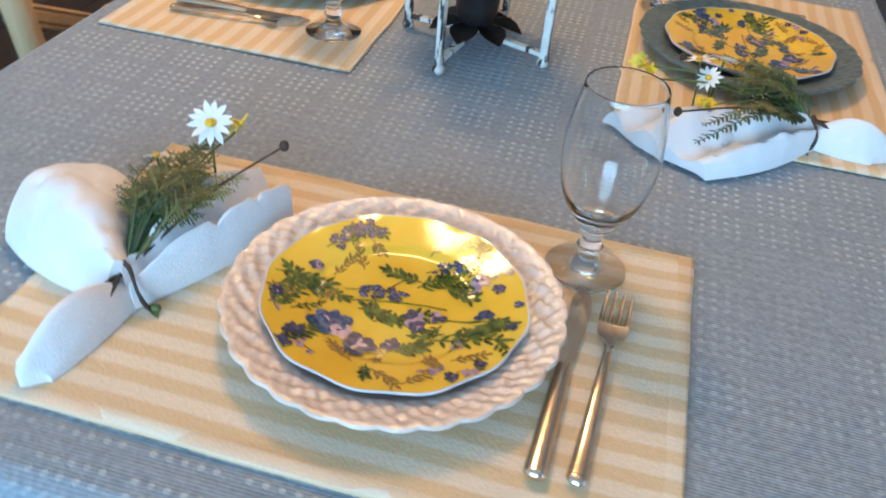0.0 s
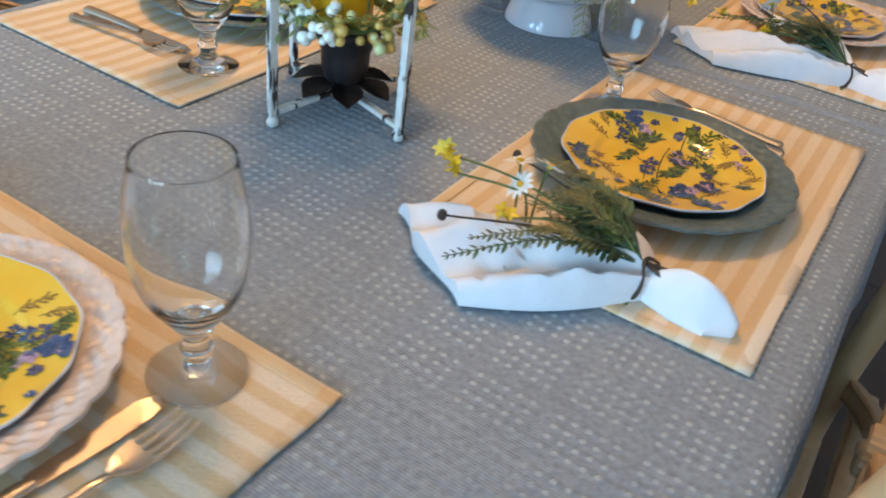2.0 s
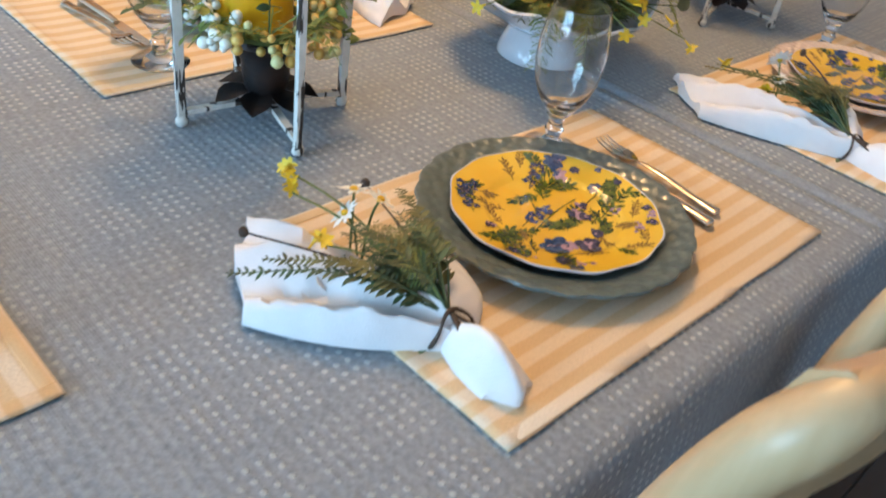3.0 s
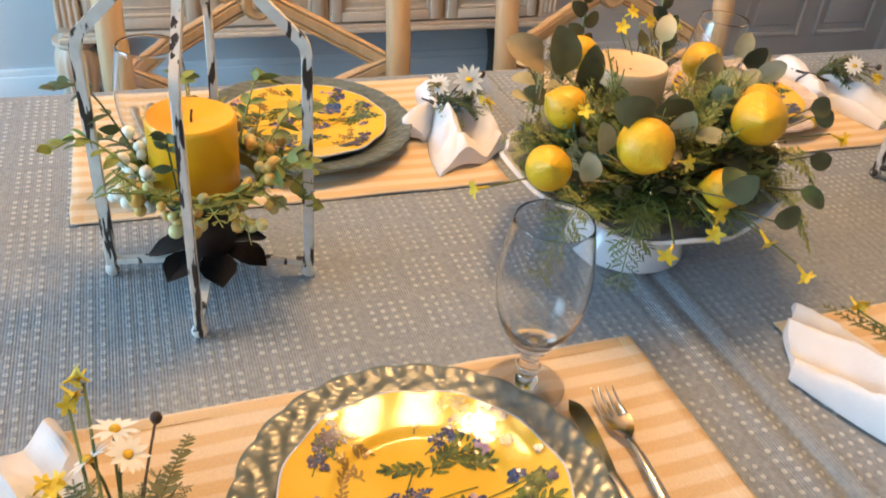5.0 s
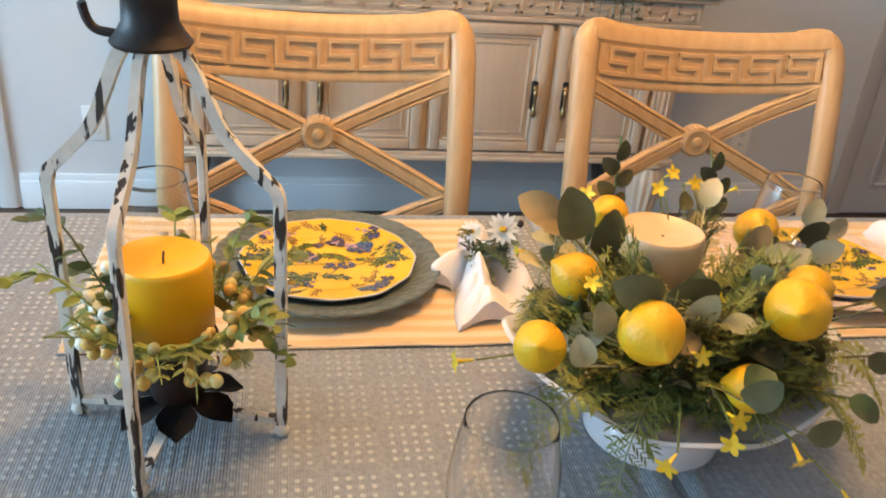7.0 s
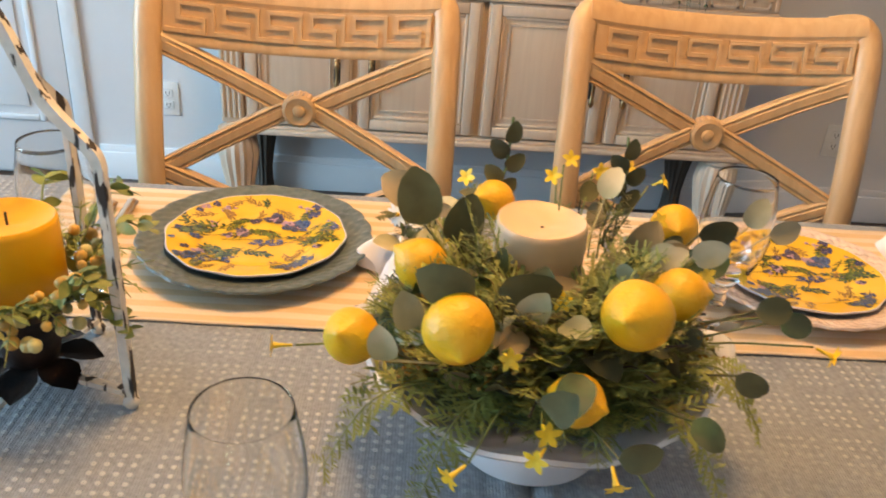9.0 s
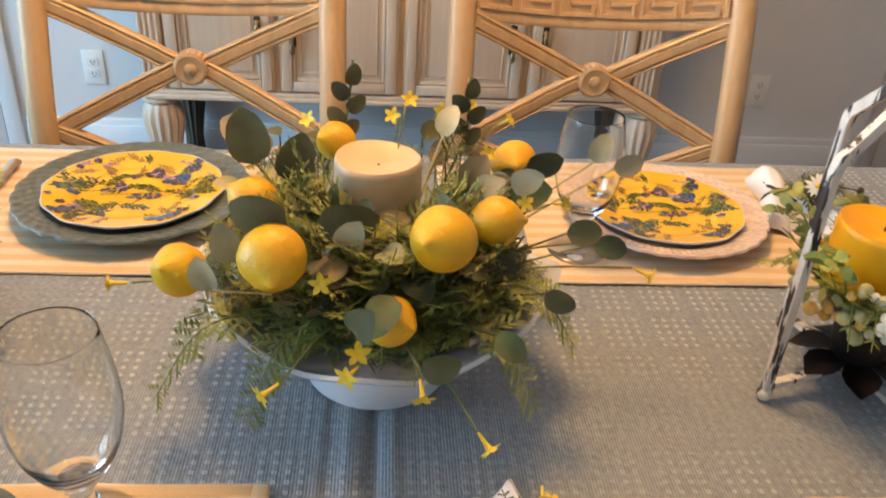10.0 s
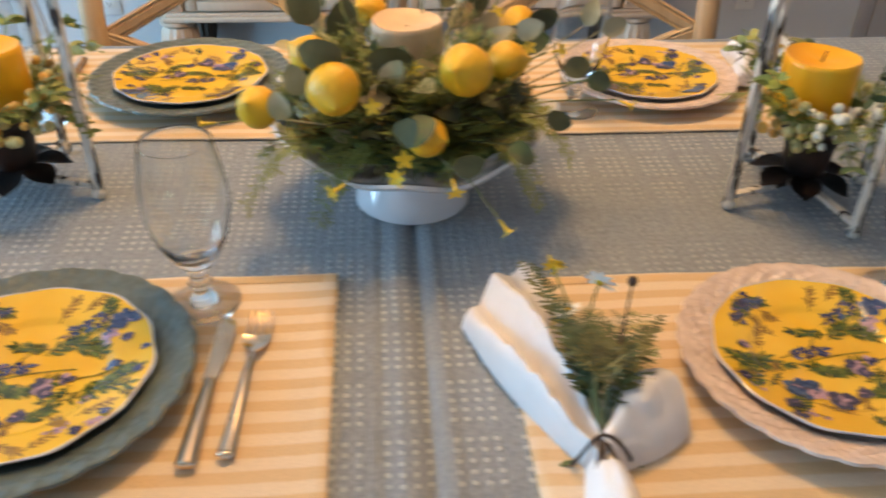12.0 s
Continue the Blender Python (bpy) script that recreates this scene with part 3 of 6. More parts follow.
def build_sideboard():
    """Long limed-oak sideboard on scrolled legs, with a Greek key frieze and two pairs of panelled doors."""
    xf, y0, y1 = -1.5, 1.19, 2.72
    s = thing("sideboard", pose(0, 0, 0), "limed oak sideboard with panelled doors on scrolled legs", "sideboard")
    part("carcass", box(bmesh.new(), (X0 + 0.02, y0 + 0.03, 0.375), (xf - 0.018, y1 - 0.03, 0.86), 0.003), CABWOOD, s)
    part("bottom_rail", box(box(bmesh.new(), (xf - 0.03, y0 + 0.01, 0.372), (xf + 0.022, y1 - 0.01, 0.388), 0.005, 3), (xf - 0.03, y0 + 0.02, 0.3885), (xf + 0.010, y1 - 0.02, 0.398), 0.003), CABWOOD, s)
    bm = bmesh.new()
    box(bm, (xf - 0.03, y0 + 0.005, 0.785), (xf + 0.014, y1 - 0.005, 0.80), 0.005, 3)
    box(bm, (xf - 0.03, y0 + 0.01, 0.801), (xf + 0.006, y1 - 0.01, 0.862), 0.002)
    fr = part("frieze", bm, CABWOOD, s)
    bm = bmesh.new()
    meander(bm, xf + 0.006, y0 + 0.02, y1 - 0.02, 0.812, 0.852, 0.004, 17, 0.0068)
    part("key_moulding", bm, CABWOOD, fr)
    bm = bmesh.new()
    box(bm, (X0 + 0.01, y0 - 0.025, 0.8625), (xf + 0.03, y1 + 0.025, 0.876), 0.005, 3)
    box(bm, (X0 + 0.01, y0 - 0.035, 0.8765), (xf + 0.042, y1 + 0.035, 0.897), 0.006, 3)
    part("top_board", bm, CABWOOD, s)
    # fluted corner and middle pilasters
    for a, b in ((1.2, 1.262), (2.605, 2.668)):
        bm = bmesh.new()
        box(bm, (xf - 0.02, a, 0.399), (xf + 0.004, b, 0.784), 0.003)
        for k in range(4):
            c = a + (k + 0.5) * (b - a) / 4
            tube(bm, [(xf + 0.004, c, 0.415), (xf + 0.004, c, 0.77)], 0.0058, 8)
        part("pilaster", bm, CABWOOD, s)
    for a, b, hy in ((1.27, 1.568, 1.528), (1.583, 1.917, 1.622), (1.932, 2.275, 2.238), (2.29, 2.597, 2.328)):
        d = part("door", box(bmesh.new(), (xf - 0.017, a, 0.402), (xf + 0.002, b, 0.782), 0.003), CABWOOD, s)
        bm = bmesh.new()
        z0, z1 = 0.405, 0.779
        for t, r, e in ((0.0, 0.014, 0.03), (0.031, 0.009, 0.009), (0.052, 0.006, 0.006)):
            p, q = a + 0.006 + t, b - 0.006 - t
            u, v = z0 + t, z1 - t
            for lo, hi in (((xf, p, u), (xf + r, p + e, v)), ((xf, q - e, u), (xf + r, q, v)),
                           ((xf, p + e + 0.0005, u), (xf + r - 0.0005, q - e - 0.0005, u + e)), ((xf, p + e + 0.0005, v - e), (xf + r - 0.0005, q - e - 0.0005, v))):
                box(bm, lo, hi, 0.004, 2)
        part("door_moulding", bm, CABWOOD, d)
        part("handle_plate", box(bmesh.new(), (xf, hy - 0.009, 0.535), (xf + 0.0155, hy + 0.009, 0.62), 0.003, 2), BLACK, d, "dark iron handle plate")
        bm = bmesh.new()
        lathe(bm, [(0.002, -0.05), (0.006, -0.045), (0.009, -0.036), (0.006, -0.026), (0.004, -0.01), (0.0045, 0.012), (0.008, 0.024), (0.005, 0.032), (0.001, 0.036)], 12, at=(xf + 0.026, hy, 0.565))
        ball(bm, (xf + 0.019, hy, 0.602), 0.008, 10)
        part("drop_handle", bm, BRASS, d, "dark aged brass drop handle")
    # scrolled legs, ribbed like shells
    for y in (1.235, 2.655):
        # rear legs take the darker wood, standing for the shade beneath the carcass
        for x, mat in ((xf - 0.035, CABWOOD), (X0 + 0.06, CABSHADED)):
            bm = bmesh.new()
            prof = [(0.03, 0.0), (0.036, 0.02), (0.03, 0.05), (0.028, 0.1), (0.036, 0.17), (0.05, 0.25), (0.057, 0.30), (0.052, 0.335), (0.045, 0.35), (0.056, 0.36), (0.056, 0.3715)]
            lathe(bm, prof, 56, lambda a, r, z: ((r * (1 + (0.06 * math.cos(14 * a) if 0.04 < z < 0.34 else 0))) * math.cos(a), (r * (1 + (0.06 * math.cos(14 * a) if 0.04 < z < 0.34 else 0))) * math.sin(a), z), at=(x, y, 0))
            part("leg", bm, mat, s)
    return s


# ---- chairs ----
def build_chair(recline=1.0):
    """Dining chair; its back stands across local x, the diner faces +y; the origin is on the floor under the middle of the back."""
    c = thing("dining_chair", label="honey wood dining chair with crossed back and Greek key rail", category="chair", group="chairs round the table")
    hw = 0.216

    def sweep(x):
        return -0.032 * (1 - (x / hw) ** 2)

    def lean(z):
        return -0.21 * recline * max(0.0, z - 0.62) ** 1.15

    for sgn in (-1, 1):
        bm = bmesh.new()
        pts = spline([(sgn * hw * 0.93, -0.07, 0.0), (sgn * hw * 0.94, -0.005, 0.25), (sgn * hw * 0.95, 0.02, 0.46), (sgn * hw, 0.015 + lean(0.7), 0.7), (sgn * hw, 0.012 + lean(0.88), 0.88), (sgn * hw * 0.995, 0.006 + lean(0.95), 0.95), (sgn * hw * 0.96, -0.003 + lean(0.985), 0.983), (sgn * hw * 0.88, -0.009 + lean(0.995), 0.9935), (sgn * hw * 0.72, -0.017 + lean(0.992), 0.9915)], 6)
        n = len(pts)
        tube(bm, pts, [0.0205 if i < n - 14 else 0.0205 - 0.00085 * (i - n + 15) for i in range(n)], 14, flat=0.85, up=(0, 1, 0))
        part("back_post", bm, CHAIRWOOD, c)
    # top rail, rolled at its upper edge
    bm = bmesh.new()
    sec = [(-0.012, 0.011), (0.0115, 0.011), (0.0135, 0.014), (0.0125, 0.023), (0.009, 0.026), (0.009, 0.068), (0.013, 0.074), (0.011, 0.088), (0.0, 0.096), (-0.014, 0.093), (-0.02, 0.08), (-0.013, 0.066)]
    rings = []
    for i in range(25):
        x = -hw + 0.012 + (2 * hw - 0.024) * i / 24
        drop = -0.019 * (1 - (x / hw) ** 2)
        rings.append([bm.verts.new((x, sweep(x) + u + 0.008 + lean(0.915 + v), 0.9 + v * 1.13 + drop)) for u, v in sec])
    m = len(sec)
    for r0, r1 in zip(rings, rings[1:]):
        for k in range(m):
            bm.faces.new((r0[k], r0[(k + 1) % m], r1[(k + 1) % m], r1[k]))
    bm.faces.new(rings[0]), bm.faces.new(rings[-1])
    rail = part("top_rail", bm, CHAIRWOOD, c)
    bm = bmesh.new()
    meander(bm, 0, -0.188, 0.188, 0.9345, 0.9725, 0.0024, 6, 0.0054)
    for v in bm.verts:
        x = -v.co.y
        v.co = Vector((x, sweep(x) + 0.0195 + lean(v.co.z) + v.co.x, v.co.z - 0.019 * (1 - (x / hw) ** 2)))
    part("key_carving", bm, CHAIRWOOD, rail)
    # ground strip behind the keys, its darker tone painting the recess shade
    bm = bmesh.new()
    strip = []
    for i in range(25):
        x = -0.193 + 0.386 * i / 24
        strip.append([bm.verts.new((x, sweep(x) + u + lean(z), z - 0.019 * (1 - (x / hw) ** 2))) for u, z in ((0.0176, 0.929), (0.0176, 0.977), (0.014, 0.977), (0.014, 0.929))])
    for r0, r1 in zip(strip, strip[1:]):
        for k in range(4):
            bm.faces.new((r0[k], r0[(k + 1) % 4], r1[(k + 1) % 4], r1[k]))
    part("carving_ground", bm, CARVEDWOOD, rail, "ground of the carving, toned darker for the shade between the keys")
    # crossed splats, reeded, with a rosette
    for zc, half in ((0.817, 0.089), (0.630, 0.089)):
        for sgn in (-1, 1):
            for side in (-1, 1):
                bm = bmesh.new()
                rings = []
                for i in range(11):
                    t = i / 10
                    x = side * (0.016 + (hw - 0.028) * t)
                    z = zc + sgn * side * half * t * 1.05
                    ring = []
                    for k in range(22):
                        v = -1 + 2 * min(k, 21 - k) / 10.0
                        face = (0.0085 - (0.0038 if abs(abs(v) - 0.6) < 0.05 else 0.0028 if abs(v) > 0.95 else 0.0)) if k < 11 else -0.006
                        ring.append(bm.verts.new((x, sweep(x) + 0.008 + lean(z) + face, z + 0.0165 * v)))
                    rings.append(ring)
                for r0, r1 in zip(rings, rings[1:]):
                    for k in range(22):
                        bm.faces.new((r0[k], r0[(k + 1) % 22], r1[(k + 1) % 22], r1[k]))
                bm.faces.new(rings[0]), bm.faces.new(rings[-1])
                part("cross_splat", bm, CHAIRWOOD, c)
        bm = bmesh.new()
        lathe(bm, [(0.004, 0.012), (0.008, 0.010), (0.0095, 0.006), (0.016, 0.007), (0.021, 0.0085), (0.0255, 0.006), (0.0265, 0.0), (0.0265, -0.014)], 40,
              lambda a, r, z: (r * (1 + (0.035 * math.cos(20 * a) if r > 0.014 else 0)) * math.cos(a), r * (1 + (0.035 * math.cos(20 * a) if r > 0.014 else 0)) * math.sin(a), z))
        ob = part("rosette", bm, CHAIRWOOD, c, m=pose(0, sweep(0) + 0.016 + lean(zc), zc, -90, 0, 0))
    part("lower_rail", box(bmesh.new(), (-hw + 0.01, -0.03, 0.50), (hw - 0.01, -0.008, 0.545), 0.006), CHAIRWOOD, c)
    part("seat_frame", box(bmesh.new(), (-0.225, 0.0, 0.40), (0.225, 0.43, 0.445), 0.008), CHAIRWOOD, c)
    bm = box(bmesh.new(), (-0.22, 0.02, 0.4455), (0.22, 0.43, 0.495), 0.02, 4)
    part("seat_cushion", bm, SEATCLOTH, c, "cream upholstered seat pad")
    for sgn in (-1, 1):
        bm = bmesh.new()
        lathe(bm, [(0.015, 0.0), (0.02, 0.03), (0.024, 0.3), (0.028, 0.4)], 16, at=(sgn * 0.19, 0.39, 0))
        part("front_leg", bm, CHAIRWOOD, c)
    return c


# ---- table and cloth ----
TX0, TX1, TY0, TY1 = -0.275, 0.715, 0.745, 3.0


def build_table():
    t = thing("dining_table", label="long wooden dining table under a cloth, parted at its middle leaf", category="table")
    for a, b in ((TY0 + 0.012, 1.871), (1.875, TY1 - 0.012)):
        part("table_leaf", box(bmesh.new(), (TX0 + 0.012, a, 0.722), (TX1 - 0.012, b, 0.757), 0.01, 3), CABWOOD, t)
    part("apron", box(bmesh.new(), (TX0 + 0.09, TY0 + 0.09, 0.63), (TX1 - 0.09, TY1 - 0.09, 0.721), 0.006), CABWOOD, t)
    for x in (TX0 + 0.12, TX1 - 0.12):
        for y in (TY0 + 0.15, TY1 - 0.15):
            part("leg", lathe(bmesh.new(), [(0.03, 0), (0.036, 0.05), (0.03, 0.1), (0.045, 0.35), (0.05, 0.5), (0.04, 0.56), (0.05, 0.6), (0.05, 0.64)], 24, at=(x, y, 0)), CABWOOD, t)


def build_cloth():
    """The cloth lies on the table, sinks a little into the seam of the leaves and hangs over the edges in loose folds."""
    bm = bmesh.new()
    r, drop = 0.022, 0.21

    def section(lo, hi, n, extra=[]):
        """Arc length along one direction to place, depth and overhang."""
        out = [(lo - r, -drop), (lo - r, -drop * 0.75), (lo - r, -drop * 0.5), (lo - r, -drop * 0.25), (lo - r, -r * 1.3)]
        for k in range(1, 6):
            a = math.pi / 2 * k / 6
            out.append((lo - r * math.cos(a), -r * (1 - math.sin(a))))
        flat = sorted([lo + (hi - lo) * k / n for k in range(n + 1)] + extra)
        out += [(v, 0.0) for v in flat]
        for k in range(5, 0, -1):
            a = math.pi / 2 * k / 6
            out.append((hi + r * math.cos(a), -r * (1 - math.sin(a))))
        out += [(hi + r, -r * 1.3), (hi + r, -drop * 0.25), (hi + r, -drop * 0.5), (hi + r, -drop * 0.75), (hi + r, -drop)]
        return out

    sx, sy = section(TX0 + 0.018, TX1 - 0.018, 44), section(TY0 + 0.018, TY1 - 0.018, 150, [1.873 + 0.0021 * k + 0.0003 for k in range(-22, 23)])
    grid = []
    for y, dy in sy:
        row = []
        for x, dx in sx:
            d = min(dx, dy)
            z = TOP + d
            px, py = x, y
            if d < -r:
                k = (-d - r) / drop
                wave = 0.012 * k * math.sin(17 * (x if dy < dx else y) + 1.3)
                if dx <= dy:
                    px += (1 if x > 0.2 else -1) * (wave + 0.012 * k)
                if dy <= dx:
                    py += (1 if y > 1.8 else -1) * (wave + 0.012 * k)
            elif d == 0:
                s = (y - 1.873)
                z -= 0.0055 * math.exp(-(s / 0.0045) ** 2)
                z += 0.0022 * math.exp(-((s - 0.016) / 0.006) ** 2) + 0.002 * math.exp(-((s + 0.018) / 0.007) ** 2) - 0.0015 * math.exp(-((s + 0.034) / 0.004) ** 2)
                z += 0.0007 * noise.noise(Vector((x * 9, y * 5, 0.3)))
            row.append(bm.verts.new((px, py, z)))
        grid.append(row)
    for a, b in zip(grid, grid[1:]):
        for k in range(len(a) - 1):
            bm.faces.new((a[k], a[k + 1], b[k + 1], b[k]))
    ob = part("tablecloth", bm, CLOTH, label="grey-blue waffle-weave cotton tablecloth over the dining table")
    tagged(ob, category="tablecloth")
    sol = ob.modifiers.new("thickness", "SOLIDIFY")
    sol.thickness, sol.offset = 0.0016, -1
    return ob


build_floor()
build_shell()
panel_door("door_1", -0.27, 0.585, "white painted panelled door in the wall", ((0.1, 0.46, 0.2, 0.95), (0.54, 0.9, 0.2, 0.95), (0.1, 0.46, 1.1, 1.9), (0.54, 0.9, 1.1, 1.9)), TRIMPAINT)
panel_door("door_2", 3.7, 4.55, "painted panelled door beyond the sideboard, its shade put into a darker paint", ((0.1, 0.46, 0.12, 0.95), (0.54, 0.9, 0.12, 0.95), (0.1, 0.46, 1.1, 1.9), (0.54, 0.9, 1.1, 1.9)), SHADED_TRIM)
wall_outlet(0.912, 0.302)
wall_outlet(3.2, 0.30)
window_unit("window_1", pose(-1.2, Y0 - 0.06, 0.6), 2.4, 1.7, "wide white painted window in the end wall")
window_unit("window_2", pose(X1 + 0.06, -0.5, 0.7, 0, 0, 90), 1.4, 1.6, "white painted window in the long wall")
build_sideboard()
chair = build_chair()
chair.matrix_world = pose(-0.390, 1.583, 0, 0, 0, -90)
copy_thing(chair, pose(-0.395, 2.209, 0, 0, 0, -90))
copy_thing(chair, pose(0.768, 1.466, 0, 0, 0, 90))
build_table()
build_cloth()


# ---- place settings ----
def build_placemat():
    ob = bmesh.new()
    w, d = 0.241, 0.155
    nx, ny = 40, 26
    rows = []
    for j in range(ny + 1):
        row = []
        for i in range(nx + 1):
            u, v = -1 + 2 * i / nx, -1 + 2 * j / ny
            hem = 0.0009 if max(abs(u) * w, 0) > w - 0.014 or abs(v) * d > d - 0.014 else 0.0
            x, y = u * w, v * d
            k = 0.0025 * (1 - math.cos(u * 9)) * 0.2 + 0.0012 * noise.noise(Vector((x * 12, y * 12, 2.0)))
            row.append(ob.verts.new((x + 0.002 * noise.noise(Vector((0, y * 20, 1))), y + 0.0016 * noise.noise(Vector((x * 16, 0, 4))), 0.0022 + hem + max(0, k))))
        rows.append(row)
    for a, b in zip(rows, rows[1:]):
        for k in range(nx):
            ob.faces.new((a[k], a[k + 1], b[k + 1], b[k]))
    mat_th = thing("placemat", label="cream and straw-yellow striped cotton placemat on the tablecloth", category="placemat", group="placemats")
    mat_ob = part("woven_cloth", ob, STRIPE, mat_th)
    for lo, hi in (((-w + 0.001, -d + 0.001), (-w + 0.0125, d - 0.001)), ((w - 0.0125, -d + 0.001), (w - 0.001, d - 0.001)), ((-w + 0.013, -d + 0.001), (w - 0.013, -d + 0.0125)), ((-w + 0.013, d - 0.0125), (w - 0.013, d - 0.001))):
        part("hem", box(bmesh.new(), (*lo, 0.0012), (*hi, 0.0041), 0.001, 2), STRIPE, mat_th)
    sol = mat_ob.modifiers.new("thickness", "SOLIDIFY")
    sol.thickness, sol.offset = 0.0018, -1
    return mat_th


def dinner_plate(radius, mat, label, lobes, emboss, beads=0):
    """A wide-rimmed plate with a scalloped, embossed rim."""
    bm = bmesh.new()
    R = radius
    prof = [(R * 0.5, 0.0), (R * 0.56, 0.001), (R * 0.72, 0.008), (R * 0.9, 0.0145), (R * 0.985, 0.0175), (R, 0.0195), (R * 0.992, 0.022)]
    prof += [(R * (0.985 - 0.0125 * k), 0.0225 - 0.00045 * k) for k in range(1, 18)] + [(R * 0.73, 0.0115), (R * 0.68, 0.0075), (R * 0.62, 0.0058), (R * 0.3, 0.0052)]

    def shape(a, r, z):
        edge = max(0.0, (r / R - 0.72) / 0.28)
        s = 1 + 0.021 * edge * abs(math.cos(lobes * a / 2)) - 0.008 * edge
        e = 0
        if emboss and z > 0.012 and 0.755 < r / R < 0.985:
            u = (r / R - 0.87) / 0.115
            e = emboss * (math.sin(lobes * a + 5.0 * u) * math.cos(2.6 * u) + 0.6 * math.sin(2 * lobes * a - 7 * u + 1.0)) * (1 - u * u)
        if beads and z > 0.015 and 0.9 < r / R < 0.99:
            e += 0.001 * max(0.0, math.cos(beads * a)) * math.sin(math.pi * (r / R - 0.9) / 0.09)
        return (r * s * math.cos(a), r * s * math.sin(a), z + e)

    lathe(bm, prof, 360, shape)
    ob = part("dinner_plate", bm, mat)
    return tagged(ob, label, "plate", "dinner plates")


SALAD_R = 0.0965


def salad_height(r):
    """Top surface of the yellow plate above its foot."""
    k = r / SALAD_R
    if k < 0.6:
        return 0.0065
    if k < 0.7:
        t = (k - 0.6) / 0.1
        return 0.0065 + 0.004 * t * t * (3 - 2 * t)
    return 0.0105 + 0.0065 * (k - 0.7) / 0.3


def build_salad_plate():
    p = thing("salad_plate", label="yellow glazed salad plate printed with blue and purple wildflowers", category="plate", group="salad plates")
    R = SALAD_R

    def shape(a, r, z):
        k = max(0.0, (r / R - 0.9) / 0.1) ** 2
        s = 1 + k * (0.011 * math.cos(12 * a) + 0.005 * math.cos(6 * a + 0.5))
        return (r * s * math.cos(a), r * s * math.sin(a), z)

    bm = bmesh.new()
    lathe(bm, [(R * 0.99, 0.0140), (R * 0.88, 0.0095), (R * 0.7, 0.006), (R * 0.58, 0.0005), (R * 0.5, 0.0)], 144, shape, only_end=True)
    under = part("underside", bm, RIMWHITE, p)
    bm = bmesh.new()
    lathe(bm, [(R * 0.99, 0.0143), (R * 1.004, 0.0158), (R * 1.004, 0.0170), (R * 0.997, 0.0173), (R * 0.99, 0.0170)], 144, shape, close=False)
    part("rim_edge", bm, RIMWHITE, p, "white glazed wavy edge")
    bm = bmesh.new()
    prof = [(R * k, salad_height(R * k)) for k in (0.991, 0.97, 0.94, 0.9, 0.85, 0.8, 0.75, 0.7, 0.68, 0.66, 0.64, 0.62, 0.6, 0.5, 0.4, 0.3, 0.2, 0.1, 0.03)]
    lathe(bm, prof, 144, shape, only_end=True)
    part("glazed_face", bm, YELLOW, p)
    # the printed flowers, a thin layer that follows the glaze
    bm = bmesh.new()
    rng = random.Random(11)
    lift = [0.0003]

    def put(pts, mat):
        """One printed shape as a fan round its middle."""
        pts = [Vector((u, v)) * R for u, v in pts]
        pts = [q if q.length < 0.978 * R else q * (0.978 * R / q.length) for q in pts]
        c = sum(pts, Vector((0, 0))) / len(pts)
        lift[0] += 0.0000004
        vs = [bm.verts.new((q.x, q.y, salad_height(q.length) + lift[0])) for q in pts]
        cv = bm.verts.new((c.x, c.y, salad_height(c.length) + lift[0]))
        for k in range(len(vs)):
            f = bm.faces.new((vs[k], vs[(k + 1) % len(vs)], cv))
            f.material_index = mat

    def petal(x, y, a, length, width, mat):
        d, s = Vector((math.cos(a), math.sin(a))), Vector((-math.sin(a), math.cos(a)))
        pts = []
        for k in range(10):
            t = 2 * math.pi * k / 10
            q = Vector((x, y)) + d * (length * (0.5 - 0.5 * math.cos(t))) + s * (width / 2 * math.sin(t) * (0.8 + 0.3 * rng.random()))
            pts.append((q.x, q.y))
        put(pts, mat)

    def flower(x, y, r, mats, n=6):
        a0 = rng.random() * 6
        for k in range(n):
            petal(x, y, a0 + 2 * math.pi * k / n + rng.uniform(-0.3, 0.3), r * rng.uniform(0.8, 1.15), r * rng.uniform(0.6, 0.95), rng.choice(mats))
        for k in range(3):
            petal(x, y, rng.random() * 6.3, r * 0.5, r * 0.25, rng.choice((1, 3)))

    def stem(x, y, a, length, mat=2, w=0.012):
        d = Vector((math.cos(a), math.sin(a)))
        s = Vector((-d.y, d.x))
        n = 5
        pts = [Vector((x, y)) + d * (length * k / n) + s * (0.1 * length * math.sin(k / n * 2)) for k in range(n + 1)]
        for p0, p1 in zip(pts, pts[1:]):
            q = (p1 - p0).normalized()
            o = Vector((-q.y, q.x)) * w / 2
            put([tuple(p0 - o), tuple(p1 - o), tuple(p1 + o), tuple(p0 + o)], mat)
        return pts

    def leafy(x, y, a, length, size, mat=2, n=6):
        pts = stem(x, y, a, length, mat)
        for k in range(n):
            q = pts[0].lerp(pts[-1], (k + 1) / (n + 0.5))
            for sg in (-1, 1):
                petal(q.x, q.y, a + sg * rng.uniform(0.5, 1.0), size * rng.uniform(0.7, 1.2), size * 0.36, mat)
        petal(pts[-1].x, pts[-1].y, a, size, size * 0.4, mat)

    def florets(x, y, a, length, size, mats, n=9):
        pts = stem(x, y, a, length, 2, 0.01)
        for k in range(n):
            q = pts[0].lerp(pts[-1], 0.3 + 0.75 * k / n)
            flower(q.x + rng.uniform(-1.1, 1.1) * size, q.y + rng.uniform(-1.1, 1.1) * size, size * rng.uniform(0.5, 0.85), mats, 4)

